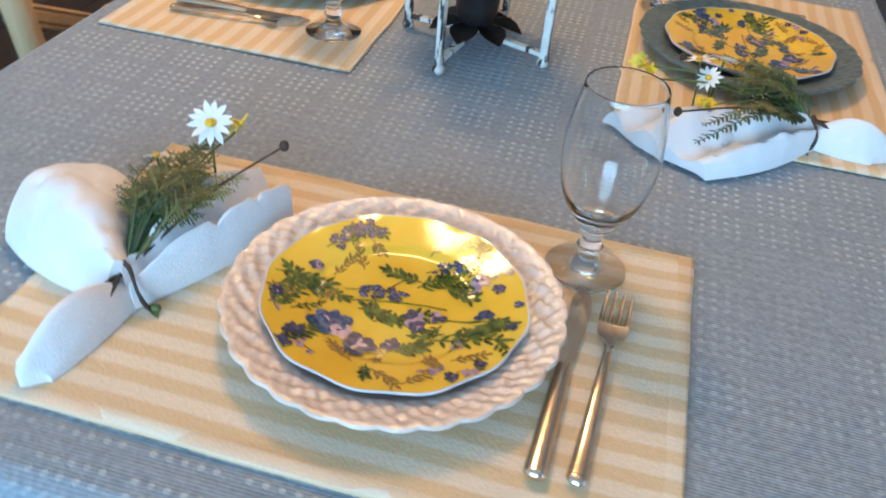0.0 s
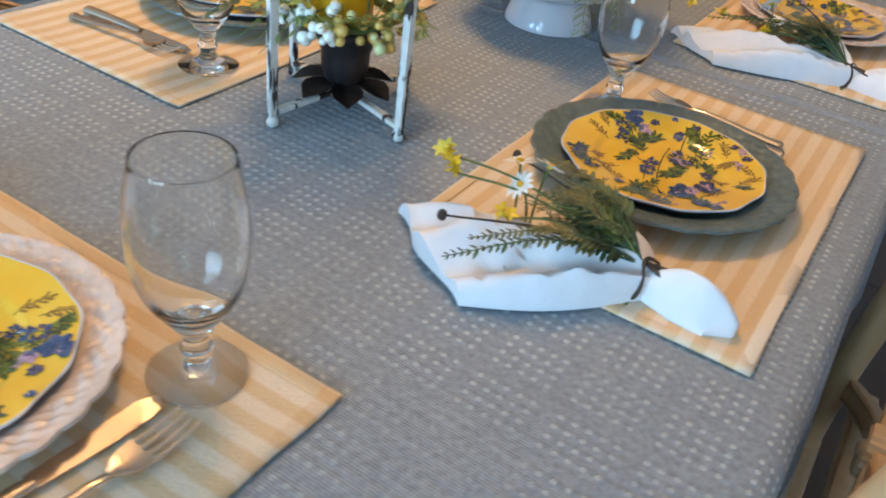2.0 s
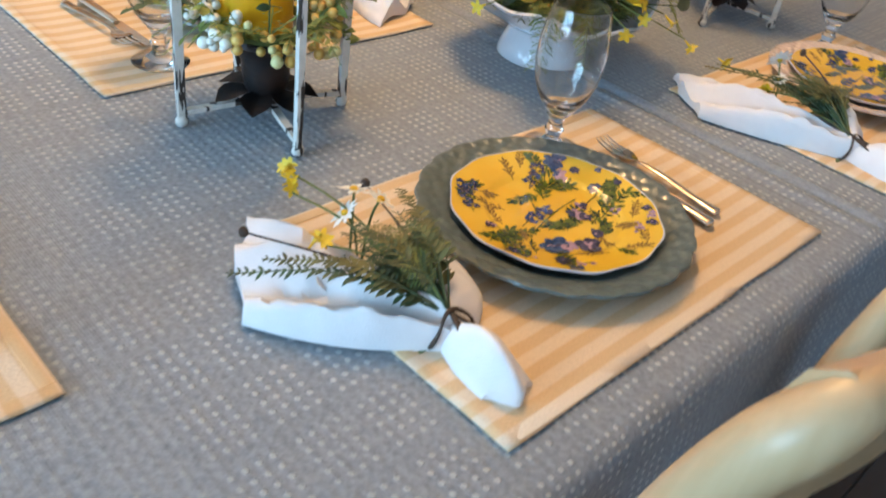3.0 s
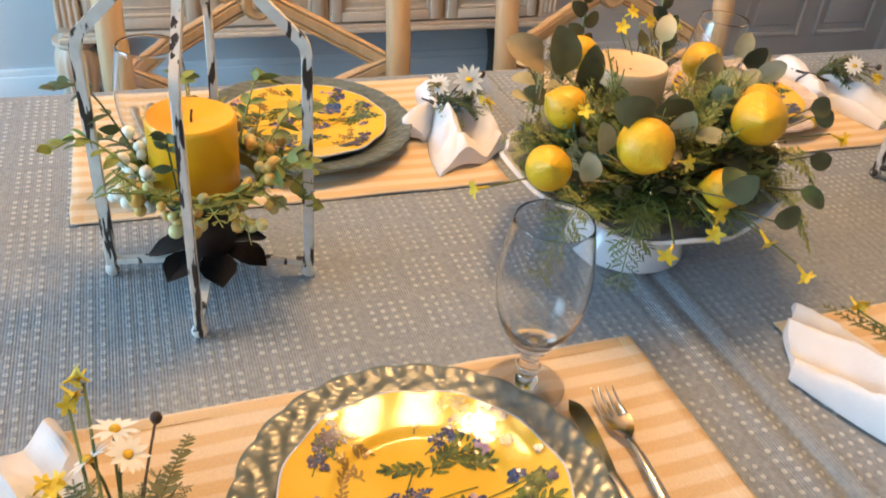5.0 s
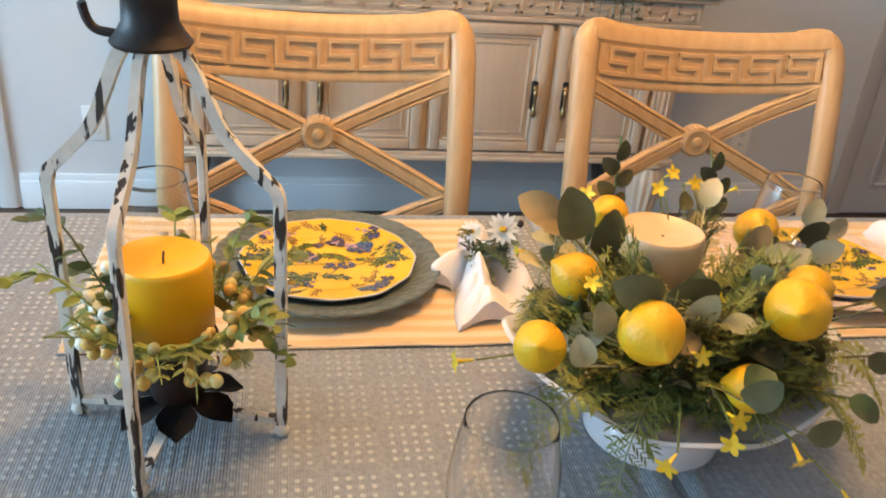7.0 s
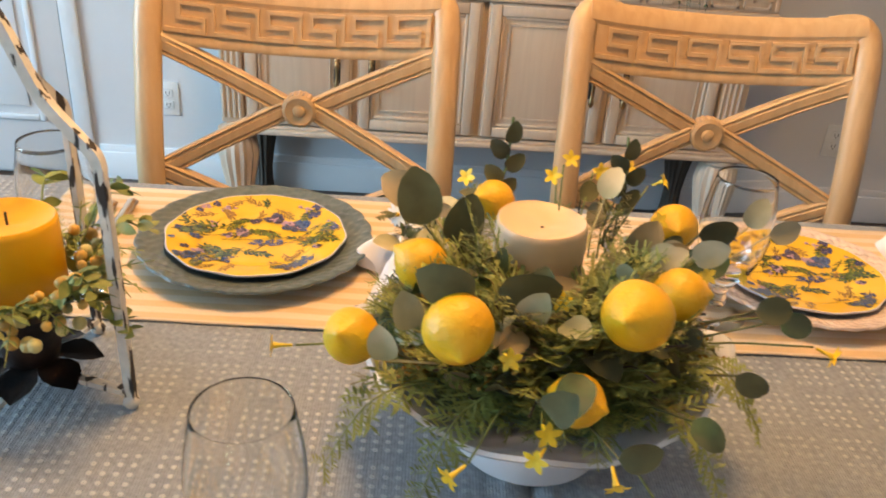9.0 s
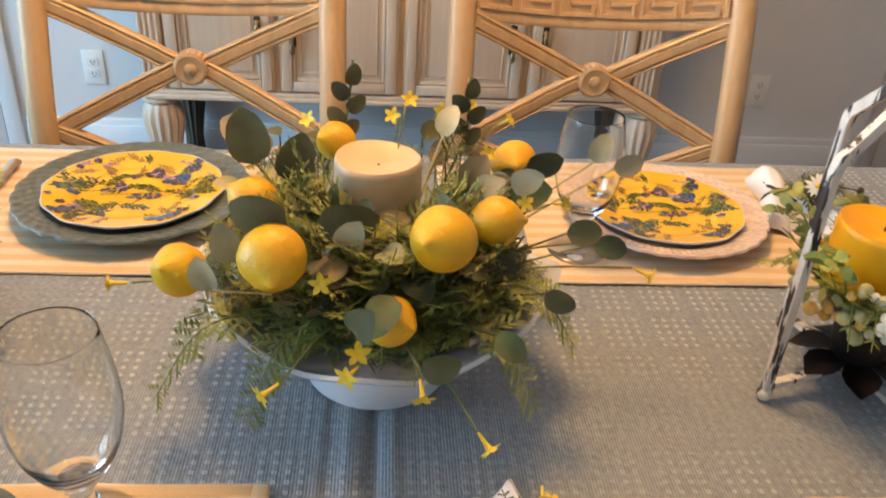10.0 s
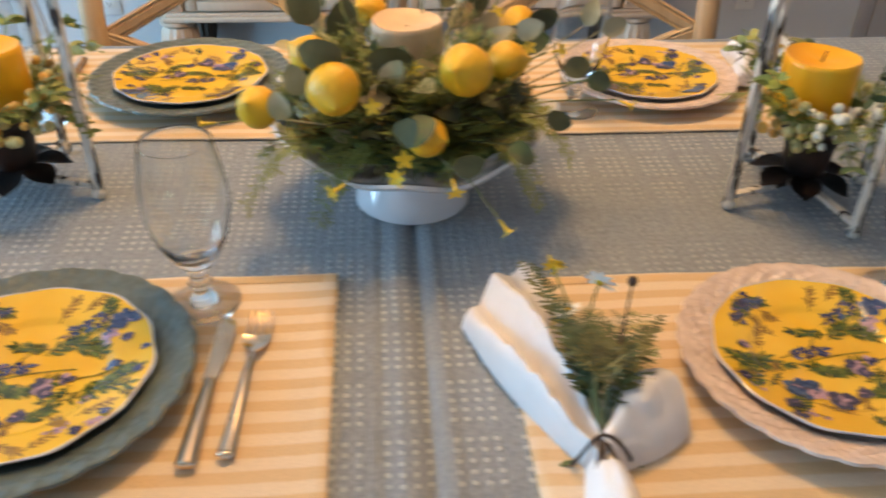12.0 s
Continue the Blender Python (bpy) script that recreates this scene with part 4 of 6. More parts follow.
    # pale background sprigs
    for x, y, a in ((0.1, 0.62, 1.1), (0.28, 0.7, 0.7), (-0.35, 0.3, 2.0), (-0.55, 0.15, 1.2), (0.3, -0.85, 0.8), (0.05, -0.75, -0.6), (0.55, -0.5, 0.4), (-0.1, -0.72, 2.4)):
        leafy(x, y, a, 0.24, 0.07, 4, 5)
    for x, y, a in ((0.5, -0.4, 0.9), (0.35, -0.68, 0.3), (-0.75, -0.45, 2.2), (-0.35, -0.75, 2.6), (0.45, 0.22, 0.9), (0.62, -0.62, 0.3)):
        florets(x, y, a, 0.2, 0.045, [3], 6)
    # green masses
    for x, y, a, l in ((-0.95, -0.05, 0.15, 0.4), (-0.9, -0.2, 0.5, 0.35), (-0.6, -0.1, 2.6, 0.3), (-0.7, 0.02, -0.4, 0.3), (-0.1, -0.25, 0.4, 0.4), (-0.25, -0.15, -0.2, 0.35), (0.1, -0.22, 2.7, 0.3),
                       (0.45, -0.22, 0.35, 0.45), (0.6, -0.25, 0.8, 0.3), (0.95, 0.02, 3.5, 0.4), (0.35, -0.3, 0.1, 0.5), (0.12, 0.3, 2.9, 0.28), (0.18, 0.34, 0.05, 0.32), (0.1, 0.22, 0.7, 0.3), (0.3, 0.3, -0.3, 0.22),
                       (0.45, 0.6, 1.2, 0.25), (-0.62, -0.72, 0.9, 0.3), (0.15, -0.5, 0.6, 0.2), (-0.85, -0.4, 1.0, 0.25)):
        leafy(x, y, a, l, 0.105, 2, 6)
    for x, y, a, l in ((0.3, 0.38, 0.55, 0.35), (-0.2, -0.1, 1.0, 0.5), (0.2, -0.12, 0.1, 0.6), (-0.4, -0.1, 0.1, 0.8)):
        stem(x, y, a, l)
    for k in range(20):
        a, q = rng.uniform(0, 6.3), math.sqrt(rng.uniform(0.05, 0.85))
        x, y = q * math.cos(a), q * math.sin(a)
        if y > 0.35 and abs(x) < 0.35 or (abs(x - 0.05) < 0.25 and abs(y - 0.1) < 0.12):
            continue
        leafy(x, y, rng.uniform(0, 6.3), rng.uniform(0.12, 0.24), rng.uniform(0.05, 0.09), rng.choice((2, 2, 2, 4)), 4)
    # lilac sprigs and single blooms
    florets(0.12, 0.42, 0.45, 0.42, 0.05, [0, 1], 18)
    florets(-0.42, 0.02, 0.1, 0.45, 0.055, [0, 1], 20)
    florets(-0.70, 0.38, 0.95, 0.45, 0.06, [1, 1, 0], 22)
    florets(-0.5, 0.62, 0.6, 0.2, 0.05, [1, 0], 6)
    for x, y, r, m in ((0.66, 0.58, 0.15, [0]), (0.56, 0.42, 0.08, [3, 0]), (0.72, 0.36, 0.06, [1]), (-0.4, -0.36, 0.16, [0]), (-0.28, -0.42, 0.09, [0, 3]), (-0.12, -0.52, 0.14, [1]), (0.1, -0.44, 0.075, [1]),
                       (0.18, -0.12, 0.10, [1, 3]), (0.22, -0.2, 0.07, [1]), (0.34, -0.06, 0.07, [1, 3]), (0.67, 0.06, 0.075, [0, 1]), (-0.7, 0.17, 0.06, [3, 1]), (-0.58, -0.58, 0.08, [1]), (-0.62, -0.76, 0.10, [0, 1]),
                       (0.9, -0.05, 0.05, [1]), (0.9, 0.2, 0.045, [0]), (0.6, -0.68, 0.06, [1]), (-0.85, -0.25, 0.06, [1]), (0.76, -0.5, 0.05, [1])):
        flower(x, y, r, m, 6)
    part("flower_print", bm, [P_BLUE, P_PURPLE, P_GREEN, P_PINK, P_BROWN], p, "printed blue, purple and green wildflowers", smooth=False)
    return p


def build_fork():
    f = thing("dinner_fork", label="polished metal dinner fork lying on the placemat", category="fork", group="forks")
    bm = bmesh.new()
    pts = spline([(0, -0.093, 0.0045), (0, -0.06, 0.005), (0, 0.0, 0.0085), (0, 0.03, 0.008), (0, 0.045, 0.0055)], 5)
    n = len(pts)
    tube(bm, pts, [0.0072 - 0.0042 * min(1, i / (n * 0.62)) for i in range(n)], 10, flat=0.42)
    ball(bm, (0, -0.092, 0.0045), 0.0072, 10, (1, 0.8, 0.5))
    part("handle", bm, STEEL, f)
    bm = bmesh.new()
    rows = []
    for t, w in ((0.043, 0.0035), (0.05, 0.0075), (0.057, 0.0105), (0.066, 0.0115), (0.07, 0.0115)):
        z = 0.0055 - 0.0012 * math.sin((t - 0.043) / 0.027 * 3)
        rows.append([bm.verts.new((x * w, t, z + dz + 0.0012 * x * x)) for dz in (0.0, 0.0014) for x in (-1, -0.5, 0, 0.5, 1)])
    for a, b in zip(rows, rows[1:]):
        for k in (0, 1, 2, 3, 5, 6, 7, 8):
            bm.faces.new((a[k], a[k + 1], b[k + 1], b[k]))
        bm.faces.new((a[0], a[5], b[5], b[0])), bm.faces.new((a[4], a[9], b[9], b[4]))
    part("head", bm, STEEL, f)
    for x in (-0.0097, -0.0033, 0.0033, 0.0097):
        bm = tube(bmesh.new(), spline([(x, 0.069, 0.0058), (x, 0.085, 0.006), (x * 0.97, 0.1, 0.0085), (x * 0.95, 0.108, 0.011)], 3), [0.0018, 0.0018, 0.0017, 0.0016, 0.0015, 0.0014, 0.0013, 0.0012, 0.001, 0.0006], 6, flat=0.7)
        part("tine", bm, STEEL, f)
    return f


def build_knife():
    k = thing("dinner_knife", label="polished metal dinner knife lying on the placemat", category="knife", group="knives")
    bm = bmesh.new()
    pts = spline([(0, -0.098, 0.0055), (0, -0.06, 0.006), (0, -0.01, 0.006), (0, 0.012, 0.005)], 5)
    n = len(pts)
    tube(bm, pts, [0.0078 - 0.003 * i / n for i in range(n)], 12, flat=0.6)
    ball(bm, (0, -0.097, 0.0055), 0.0078, 10, (1, 0.7, 0.6))
    part("handle", bm, STEEL, k)
    bm = bmesh.new()
    rows = []
    for i in range(15):
        t = i / 14
        y = 0.01 + 0.1 * t
        right = 0.0045 + 0.0045 * math.sin(min(1, t * 1.4) * 1.57)
        right *= 1 if t < 0.8 else math.sqrt(max(0.02, 1 - ((t - 0.8) / 0.2) ** 2))
        left = -0.0065 if t < 0.85 else -0.0065 * (1 - 0.8 * (t - 0.85) / 0.15)
        rows.append([bm.verts.new(c) for c in ((left, y, 0.0042), (right, y, 0.0045), (left, y, 0.0062))])
    for a, b in zip(rows, rows[1:]):
        for i in range(3):
            bm.faces.new((a[i], a[(i + 1) % 3], b[(i + 1) % 3], b[i]))
    bm.faces.new(rows[0]), bm.faces.new(rows[-1])
    part("blade", bm, STEEL, k)
    return k


def build_goblet():
    g = thing("water_goblet", label="clear glass water goblet with a short knobbed stem", category="glass", group="goblets")
    bm = bmesh.new()
    lathe(bm, [(0.0345, 0.0), (0.035, 0.0012), (0.033, 0.003), (0.022, 0.0055), (0.012, 0.010), (0.0085, 0.016), (0.010, 0.021), (0.0115, 0.025), (0.0088, 0.030), (0.0082, 0.035), (0.011, 0.0415),
               (0.0135, 0.0445), (0.009, 0.0475), (0.002, 0.0485)], 48)
    part("stem_and_foot", bm, GLASS, g)
    outer = spline([(0.0125, 0, 0.0447), (0.0185, 0, 0.052), (0.0275, 0, 0.066), (0.0345, 0, 0.083), (0.0385, 0, 0.104), (0.0388, 0, 0.122), (0.0368, 0, 0.142), (0.0338, 0, 0.160), (0.0315, 0, 0.1725)], 3)
    inner = spline([(0.0306, 0, 0.1726), (0.0328, 0, 0.160), (0.0357, 0, 0.142), (0.0376, 0, 0.122), (0.0372, 0, 0.104), (0.0330, 0, 0.083), (0.0255, 0, 0.068), (0.0150, 0, 0.058), (0.003, 0, 0.0555)], 3)
    bm = lathe(bmesh.new(), [(p.x, p.z) for p in outer] + [(0.0311, 0.1733)] + [(p.x, p.z) for p in inner], 72)
    part("bowl", bm, GLASS, g)
    return g


def at_setting(centre, turn, x, y, z, rz=0.0):
    return pose(*centre, TOP, 0, 0, turn) @ pose(x, y, z, 0, 0, rz)


# each setting: middle of the mat, turn, plate kind and offset, knife, fork, goblet
SETTINGS = {
    "A": ((0.211, 0.953), 0, "ivory", (0.026, 0.000), (0.153, -0.022, -2), (0.180, -0.022, -3), (0.154, 0.110)),
    "B": ((0.515, 1.556), 90, "sage", (-0.002, 0.011), (0.1425, -0.001, -3), (0.171, 0.003, -4), (0.120, 0.117)),
    "C": ((0.532, 2.188), 90, "ivory", (0.020, 0.012), (0.152, 0.0, 0), (0.18, 0.0, 0), (0.14, 0.115)),
    "E": ((-0.085, 1.558), -90, "sage", (-0.027, -0.003), (0.146, -0.022, 2), (0.165, -0.022, 6), (0.147, 0.10)),
    "F": ((-0.083, 2.19), -90, "ivory", (-0.030, 0.010), (0.152, 0.0, 0), (0.18, 0.0, 0), (0.09, 0.085)),
}


def lay_settings():
    mat_ob = build_placemat()
    plates = {"ivory": dinner_plate(0.124, IVORY, "ivory dinner plate with a scalloped embossed rim", 30, 0.0013),
              "sage": dinner_plate(0.1335, SAGE, "grey-green glazed dinner plate with a scalloped beaded rim", 24, 0.0006, 48)}
    salad, fork, knife, goblet = build_salad_plate(), build_fork(), build_knife(), build_goblet()
    first = {}
    short = Matrix.Diagonal((1, 0.9, 1, 1))

    def put(key, ob, m):
        if key in first:
            return copy_thing(ob, m)
        first[key] = ob
        ob.matrix_world = m
        return ob

    for key, (c, turn, kind, plate, kn, fk, gl) in SETTINGS.items():
        put("mat", mat_ob, at_setting(c, turn, 0, 0, 0.0002))
        put(kind, plates[kind], at_setting(c, turn, *plate, 0.0045))
        wide = 1.06 if kind == "sage" else 1.0
        put("salad", salad, at_setting(c, turn, *plate, 0.0105) @ Matrix.Diagonal((wide, wide, 1, 1)))
        put("knife", knife, at_setting(c, turn, kn[0], kn[1], 0.003, kn[2]) @ short)
        put("fork", fork, at_setting(c, turn, fk[0], fk[1], 0.003, fk[2]) @ short)
        put("goblet", goblet, at_setting(c, turn, gl[0], gl[1], 0.0032) @ Matrix.Scale(0.95 if key == "A" else 1.0, 4))


lay_settings()


# ---- lanterns ----
def build_lantern():
    l = thing("candle_lantern", label="open iron lantern frame in chipped white paint", category="lantern", group="lanterns")
    for k in range(4):
        a = math.pi / 2 * k
        d = Vector((math.cos(a), math.sin(a), 0))
        pts = [d * 0.0905 + Vector((0, 0, 0.006)), d * 0.0905 + Vector((0, 0, 0.12)), d * 0.0905 + Vector((0, 0, 0.222)), d * 0.089 + Vector((0, 0, 0.231))]
        pts += spline([d * 0.087 + Vector((0, 0, 0.235)), d * 0.071 + Vector((0, 0, 0.251)), d * 0.051 + Vector((0, 0, 0.273)), d * 0.037 + Vector((0, 0, 0.302)), d * 0.025 + Vector((0, 0, 0.328)), d * 0.011 + Vector((0, 0, 0.343))], 5)
        bm = tube(bmesh.new(), pts, 0.0066, 4, flat=0.75, up=(-d.y, d.x, 0), square=True)
        bmesh.ops.bevel(bm, geom=[e for e in bm.edges if e.calc_length() > 0.02], offset=0.0012, segments=1, affect="EDGES")
        leg = part("upright", bm, CHIPPED, l)
        part("foot", ball(bmesh.new(), d * 0.0905 + Vector((0, 0, 0.0072)), 0.0072, 12), CHIPPED, l)
        bm = tube(bmesh.new(), [d * 0.012 + Vector((0, 0, 0.022)), d * 0.087 + Vector((0, 0, 0.017))], 0.0058, 4, flat=0.6, square=True)
        part("cross_bar", bm, CHIPPED, l)
    cap = part("cap", lathe(bmesh.new(), [(0.010, 0.335), (0.027, 0.337), (0.029, 0.340), (0.024, 0.346), (0.0195, 0.354), (0.019, 0.368), (0.022, 0.378), (0.028, 0.384), (0.029, 0.39), (0.025, 0.402), (0.019, 0.415), (0.01, 0.424), (0.004, 0.428)], 32), IRON, l, "dark brown iron cap")
    bm = tube(bmesh.new(), spline([(0, -0.024, 0.342), (0, -0.042, 0.346), (0, -0.048, 0.366), (0, -0.042, 0.392), (0, -0.027, 0.397)], 6), 0.0035, 8)
    part("loop_handle", bm, IRON, cap)
    # iron flower on the crossing, that carries the candle cup
    holder = part("candle_cup", lathe(bmesh.new(), [(0.008, 0.024), (0.016, 0.028), (0.022, 0.036), (0.025, 0.05), (0.026, 0.066), (0.031, 0.08), (0.037, 0.088), (0.036, 0.094), (0.025, 0.09)], 28), IRON, l, "black iron candle cup on an iron flower")
    for k in range(7):
        a = 2 * math.pi * k / 7 + 0.3
        bm = blade(bmesh.new(), (0.008 * math.cos(a), 0.008 * math.sin(a), 0.034), (math.cos(a), math.sin(a), 0.12), (0, 0, 1), 0.047, 0.034, 0.3, 0.3, 6, 1.9)
        bmesh.ops.solidify(bm, geom=bm.faces, thickness=0.0012)
        part("iron_petal", bm, IRON, holder)
    return l


def pillar_candle(name, r, h, mat, label, m, wick=0.005):
    bm = bmesh.new()
    lathe(bm, [(r * 0.96, 0.0), (r, 0.003), (r, h - 0.006), (r * 0.985, h - 0.0015), (r * 0.95, h), (r * 0.88, h - 0.002), (r * 0.6, h - 0.0055), (r * 0.2, h - 0.007)], 48,
          lambda a, q, z: (q * (1 + 0.006 * math.sin(3 * a)) * math.cos(a), q * (1 + 0.006 * math.sin(3 * a)) * math.sin(a), z + (0.0012 * math.sin(2 * a) if z > h * 0.8 else 0)))
    c = thing(name, m, label, "candle", "candles")
    part("wax", bm, mat, c)
    part("wick", tube(bmesh.new(), spline([(0, 0, h - 0.008), (0.0005, 0, h - 0.0075 + 0.4 * (wick + 0.0075)), (0.002, 0.001, h + wick)], 4), 0.0011, 6), STEM, c, "dark wick")
    return c


def fern_sprig(bm, pts, leaf, n, mat=0, first=0.15, rng=None, fine=True):
    """A feathery stem: leaflets on both sides, each split again."""
    rng = rng or random
    tube(bm, pts, [0.0011 - 0.0007 * i / len(pts) for i in range(len(pts))], 5, mat)
    m = len(pts) - 1
    for i in range(n):
        t = first + (1 - first) * i / n
        k = min(m - 1, int(t * m))
        p = pts[k].lerp(pts[k + 1], t * m - k)
        d = (pts[k + 1] - pts[k]).normalized()
        side = d.cross(Vector((0, 0, 1)))
        if side.length < 0.1:
            side = d.cross(Vector((1, 0, 0)))
        side.normalize()
        size = leaf * (1 - 0.65 * t) * rng.uniform(0.8, 1.2)
        for s in (-1, 1):
            w = (d * 0.75 + side * s + Vector((0, 0, rng.uniform(-0.35, 0.5)))).normalized()
            if fine:
                for j in range(4):
                    q = p + w * (size * (j + 0.4) / 4)
                    for g in (-1, 1):
                        v = (w + side.cross(w) * 0.0 + (d * g * s) * 0.8 + Vector((0, 0, rng.uniform(-0.4, 0.4)))).normalized()
                        blade(bm, q, v, (0, 0, 1), size * 0.45, size * 0.13, 0.1, 0.1, 2, mat=mat)
            else:
                blade(bm, p, w, (0, 0, 1), size, size * 0.36, 0.25, 0.15, 3, mat=mat)
    return bm


def build_wreath(group_label):
    """A candle ring of berries and small leaves; the origin is the middle of the ring."""
    w = thing("berry_wreath", label=group_label, category="wreath", group="candle wreaths")
    rng = random.Random(21)
    part("ring", lathe(bmesh.new(), [(0.044, -0.004), (0.049, -0.006), (0.052, 0.0), (0.048, 0.005), (0.044, -0.004)], 36, close=False), GREENSTEM, w)
    for k in range(30):
        a = 2 * math.pi * k / 30 + rng.uniform(-0.1, 0.1)
        d = Vector((math.cos(a), math.sin(a), 0))
        tangent = Vector((-d.y, d.x, 0))
        bm = bmesh.new()
        e = d * rng.uniform(0.078, 0.112) + tangent * rng.uniform(-0.02, 0.03) + Vector((0, 0, rng.uniform(-0.03, 0.055)))
        pts = spline([d * 0.047, d * 0.062 + Vector((0, 0, 0.012)), e], 6)
        fern_sprig(bm, pts, 0.02 if k % 3 == 0 else 0.024, 7 if k % 3 == 0 else 4, 0, rng=rng, fine=(k % 3 == 0))
        part("leaf_sprig", bm, FERN if k % 3 else material_lime, w)
    for k in range(120):
        a = rng.uniform(0, 2 * math.pi)
        group = int(a / (2 * math.pi) * 9) % 3
        r = rng.uniform(0.048, 0.078)
        me = berry_meshes[(0 if 3.6 < a < 5.2 else 1 if rng.random() < 0.6 else 2)]
        ob = new("berry", me)
        ob.parent = w
        s = rng.uniform(0.85, 1.35)
        ob.matrix_basis = Matrix.Translation((r * math.cos(a), r * math.sin(a), rng.uniform(-0.018, 0.026))) @ Matrix.Diagonal((s, s, s, 1))
    # arching sprays of oval leaves that reach past the frame
    for a, r, z, leaf, n, mat in ((4.4, 0.115, 0.075, 0.02, 6, FERN_DARK), (4.05, 0.13, 0.0, 0.02, 6, FERN_DARK), (4.75, 0.118, 0.04, 0.021, 6, material_lime), (1.4, 0.09, -0.03, 0.024, 6, FERN),
                                  (5.75, 0.055, 0.062, 0.017, 5, FERN_DARK), (3.2, 0.10, 0.05, 0.022, 6, material_lime), (1.0, 0.10, 0.03, 0.022, 6, FERN),
                                  (1.8, 0.105, 0.045, 0.022, 6, FERN_LIGHT), (2.4, 0.1, 0.055, 0.022, 6, FERN)):
        d = Vector((math.cos(a), math.sin(a), 0))
        bm = bmesh.new()
        pts = spline([d * 0.047, d * (0.5 * r + 0.03) + Vector((0, 0, z * 0.8 + 0.014)), d * r + Vector((0, 0, z))], 6)
        tube(bm, pts, 0.0009, 5)
        for k in range(n):
            p = pts[3 + (len(pts) - 4) * k // (n - 1)]
            for sg in (-1, 1):
                way = (d * 0.7 + Vector((-d.y, d.x, 0)) * sg * 0.8 + Vector((0, 0, rng.uniform(-0.2, 0.6)))).normalized()
                blade(bm, p, way, rand_dir(rng, 1.5), leaf * rng.uniform(0.75, 1.1) * (1 - 0.3 * k / n), leaf * 0.46, 0.2, 0.2, 5)
        part("leaf_twig", bm, mat, w)
    return w


material_lime = material("lime_green_leaf", (0.24, 0.28, 0.06), 0.6, vary=0.3, scale=80)


def berry_mesh(mat):
    bm = ball(bmesh.new(), (0, 0, 0), 0.0048, 9)
    me = bpy.data.meshes.new("berry")
    bm.to_mesh(me)
    bm.free()
    me.materials.append(mat)
    me.polygons.foreach_set("use_smooth", [True] * len(me.polygons))
    return me


berry_meshes = [berry_mesh(BERRYWHITE), berry_mesh(BERRYYELLOW), berry_mesh(BERRYGREEN)]

LANTERNS = ((0.181, 1.445, -13), (0.2335, 2.308, 15))
lantern = build_lantern()
wreath = build_wreath("wreath of white and ochre berries round a yellow candle")
for k, (x, y, turn) in enumerate(LANTERNS):
    m = pose(x, y, TOP, 0, 0, turn)
    if k:
        copy_thing(lantern, m), copy_thing(wreath, pose(x, y, TOP + 0.107, 0, 0, turn + 100))
    else:
        lantern.matrix_world = m
        wreath.matrix_world = pose(x, y, TOP + 0.107)
    pillar_candle("pillar_candle", 0.0385, 0.068, WAXYELLOW, "yellow pillar candle in the iron lantern", pose(x - 0.012, y - 0.006, TOP + 0.0945))


# ---- compote bowl and its arrangement ----
CX, CY = 0.212, 1.875


def build_compote():
    b = thing("compote_bowl", pose(CX, CY, TOP), "white porcelain footed bowl with a wavy rim", "bowl")

    def shape(a, r, z):
        k = max(0.0, min(1.0, (z - 0.055) / 0.03)) * min(1, r / 0.1)
        ex, ey = 1 - 0.17 * k, 1.0
        wave = k * (-0.014 * math.cos(2 * a) + 0.006 * math.cos(8 * a + 0.6))
        q = r * (1 + 0.03 * k * math.cos(8 * a + 0.6))
        return (q * ex * math.cos(a), q * ey * math.sin(a), z + wave)

    bm = bmesh.new()
    lathe(bm, [(0.060, 0.0), (0.0635, 0.002), (0.063, 0.008), (0.058, 0.022), (0.052, 0.034), (0.048, 0.04), (0.052, 0.046)], 72)
    part("foot", bm, PORCELAIN, b)
    bm = bmesh.new()
    lathe(bm, [(0.048, 0.042), (0.07, 0.05), (0.1, 0.064), (0.125, 0.077), (0.142, 0.086), (0.149, 0.090), (0.1505, 0.0925), (0.147, 0.0945), (0.139, 0.0905), (0.12, 0.081), (0.09, 0.068), (0.05, 0.056), (0.02, 0.053)], 144, shape)
    part("bowl", bm, PORCELAIN, b)
    return b


def lemon(at, r, rng):
    bm = bmesh.new()
    prof = [(0.002, -1.22), (0.12, -1.19), (0.2, -1.1), (0.42, -0.95), (0.75, -0.66), (0.95, -0.3), (1.0, 0.0), (0.96, 0.3), (0.77, 0.64), (0.45, 0.92), (0.22, 1.06), (0.14, 1.16), (0.05, 1.22)]
    lathe(bm, [(q * r, z * r) for q, z in prof], 28, lambda a, q, z: (q * (1 + 0.02 * math.sin(3 * a + z * 90)) * math.cos(a), q * (1 + 0.02 * math.sin(2 * a + 1)) * math.sin(a), z))
    ob = part("lemon", bm, LEMON)
    ob.matrix_world = Matrix.Translation(at) @ Euler((rng.uniform(0.9, 2.2), rng.uniform(-0.6, 0.6), rng.uniform(0, 6.3))).to_matrix().to_4x4()
    return tagged(ob, "ripe yellow lemon nestled in the greenery", "lemon", "lemons")


def jasmine(bm, at, way, size):
    """A small yellow trumpet flower with a green throat."""
    way = Vector(way).normalized()
    side = way.cross(Vector((0.2, 0.3, 0.9))).normalized()
    up = side.cross(way)
    at = Vector(at)
    tube(bm, [at - way * size * 1.3, at - way * size * 0.4, at], [size * 0.1, size * 0.16, size * 0.26], 8, 0, up=(0.2, 0.3, 0.9))
    for k in range(5):
        a = 2 * math.pi * k / 5
        d = side * math.cos(a) + up * math.sin(a)
        blade(bm, at + d * size * 0.1, d + way * 0.45, way, size * 0.85, size * 0.55, 0.15, 0.25, 4, 1.1)


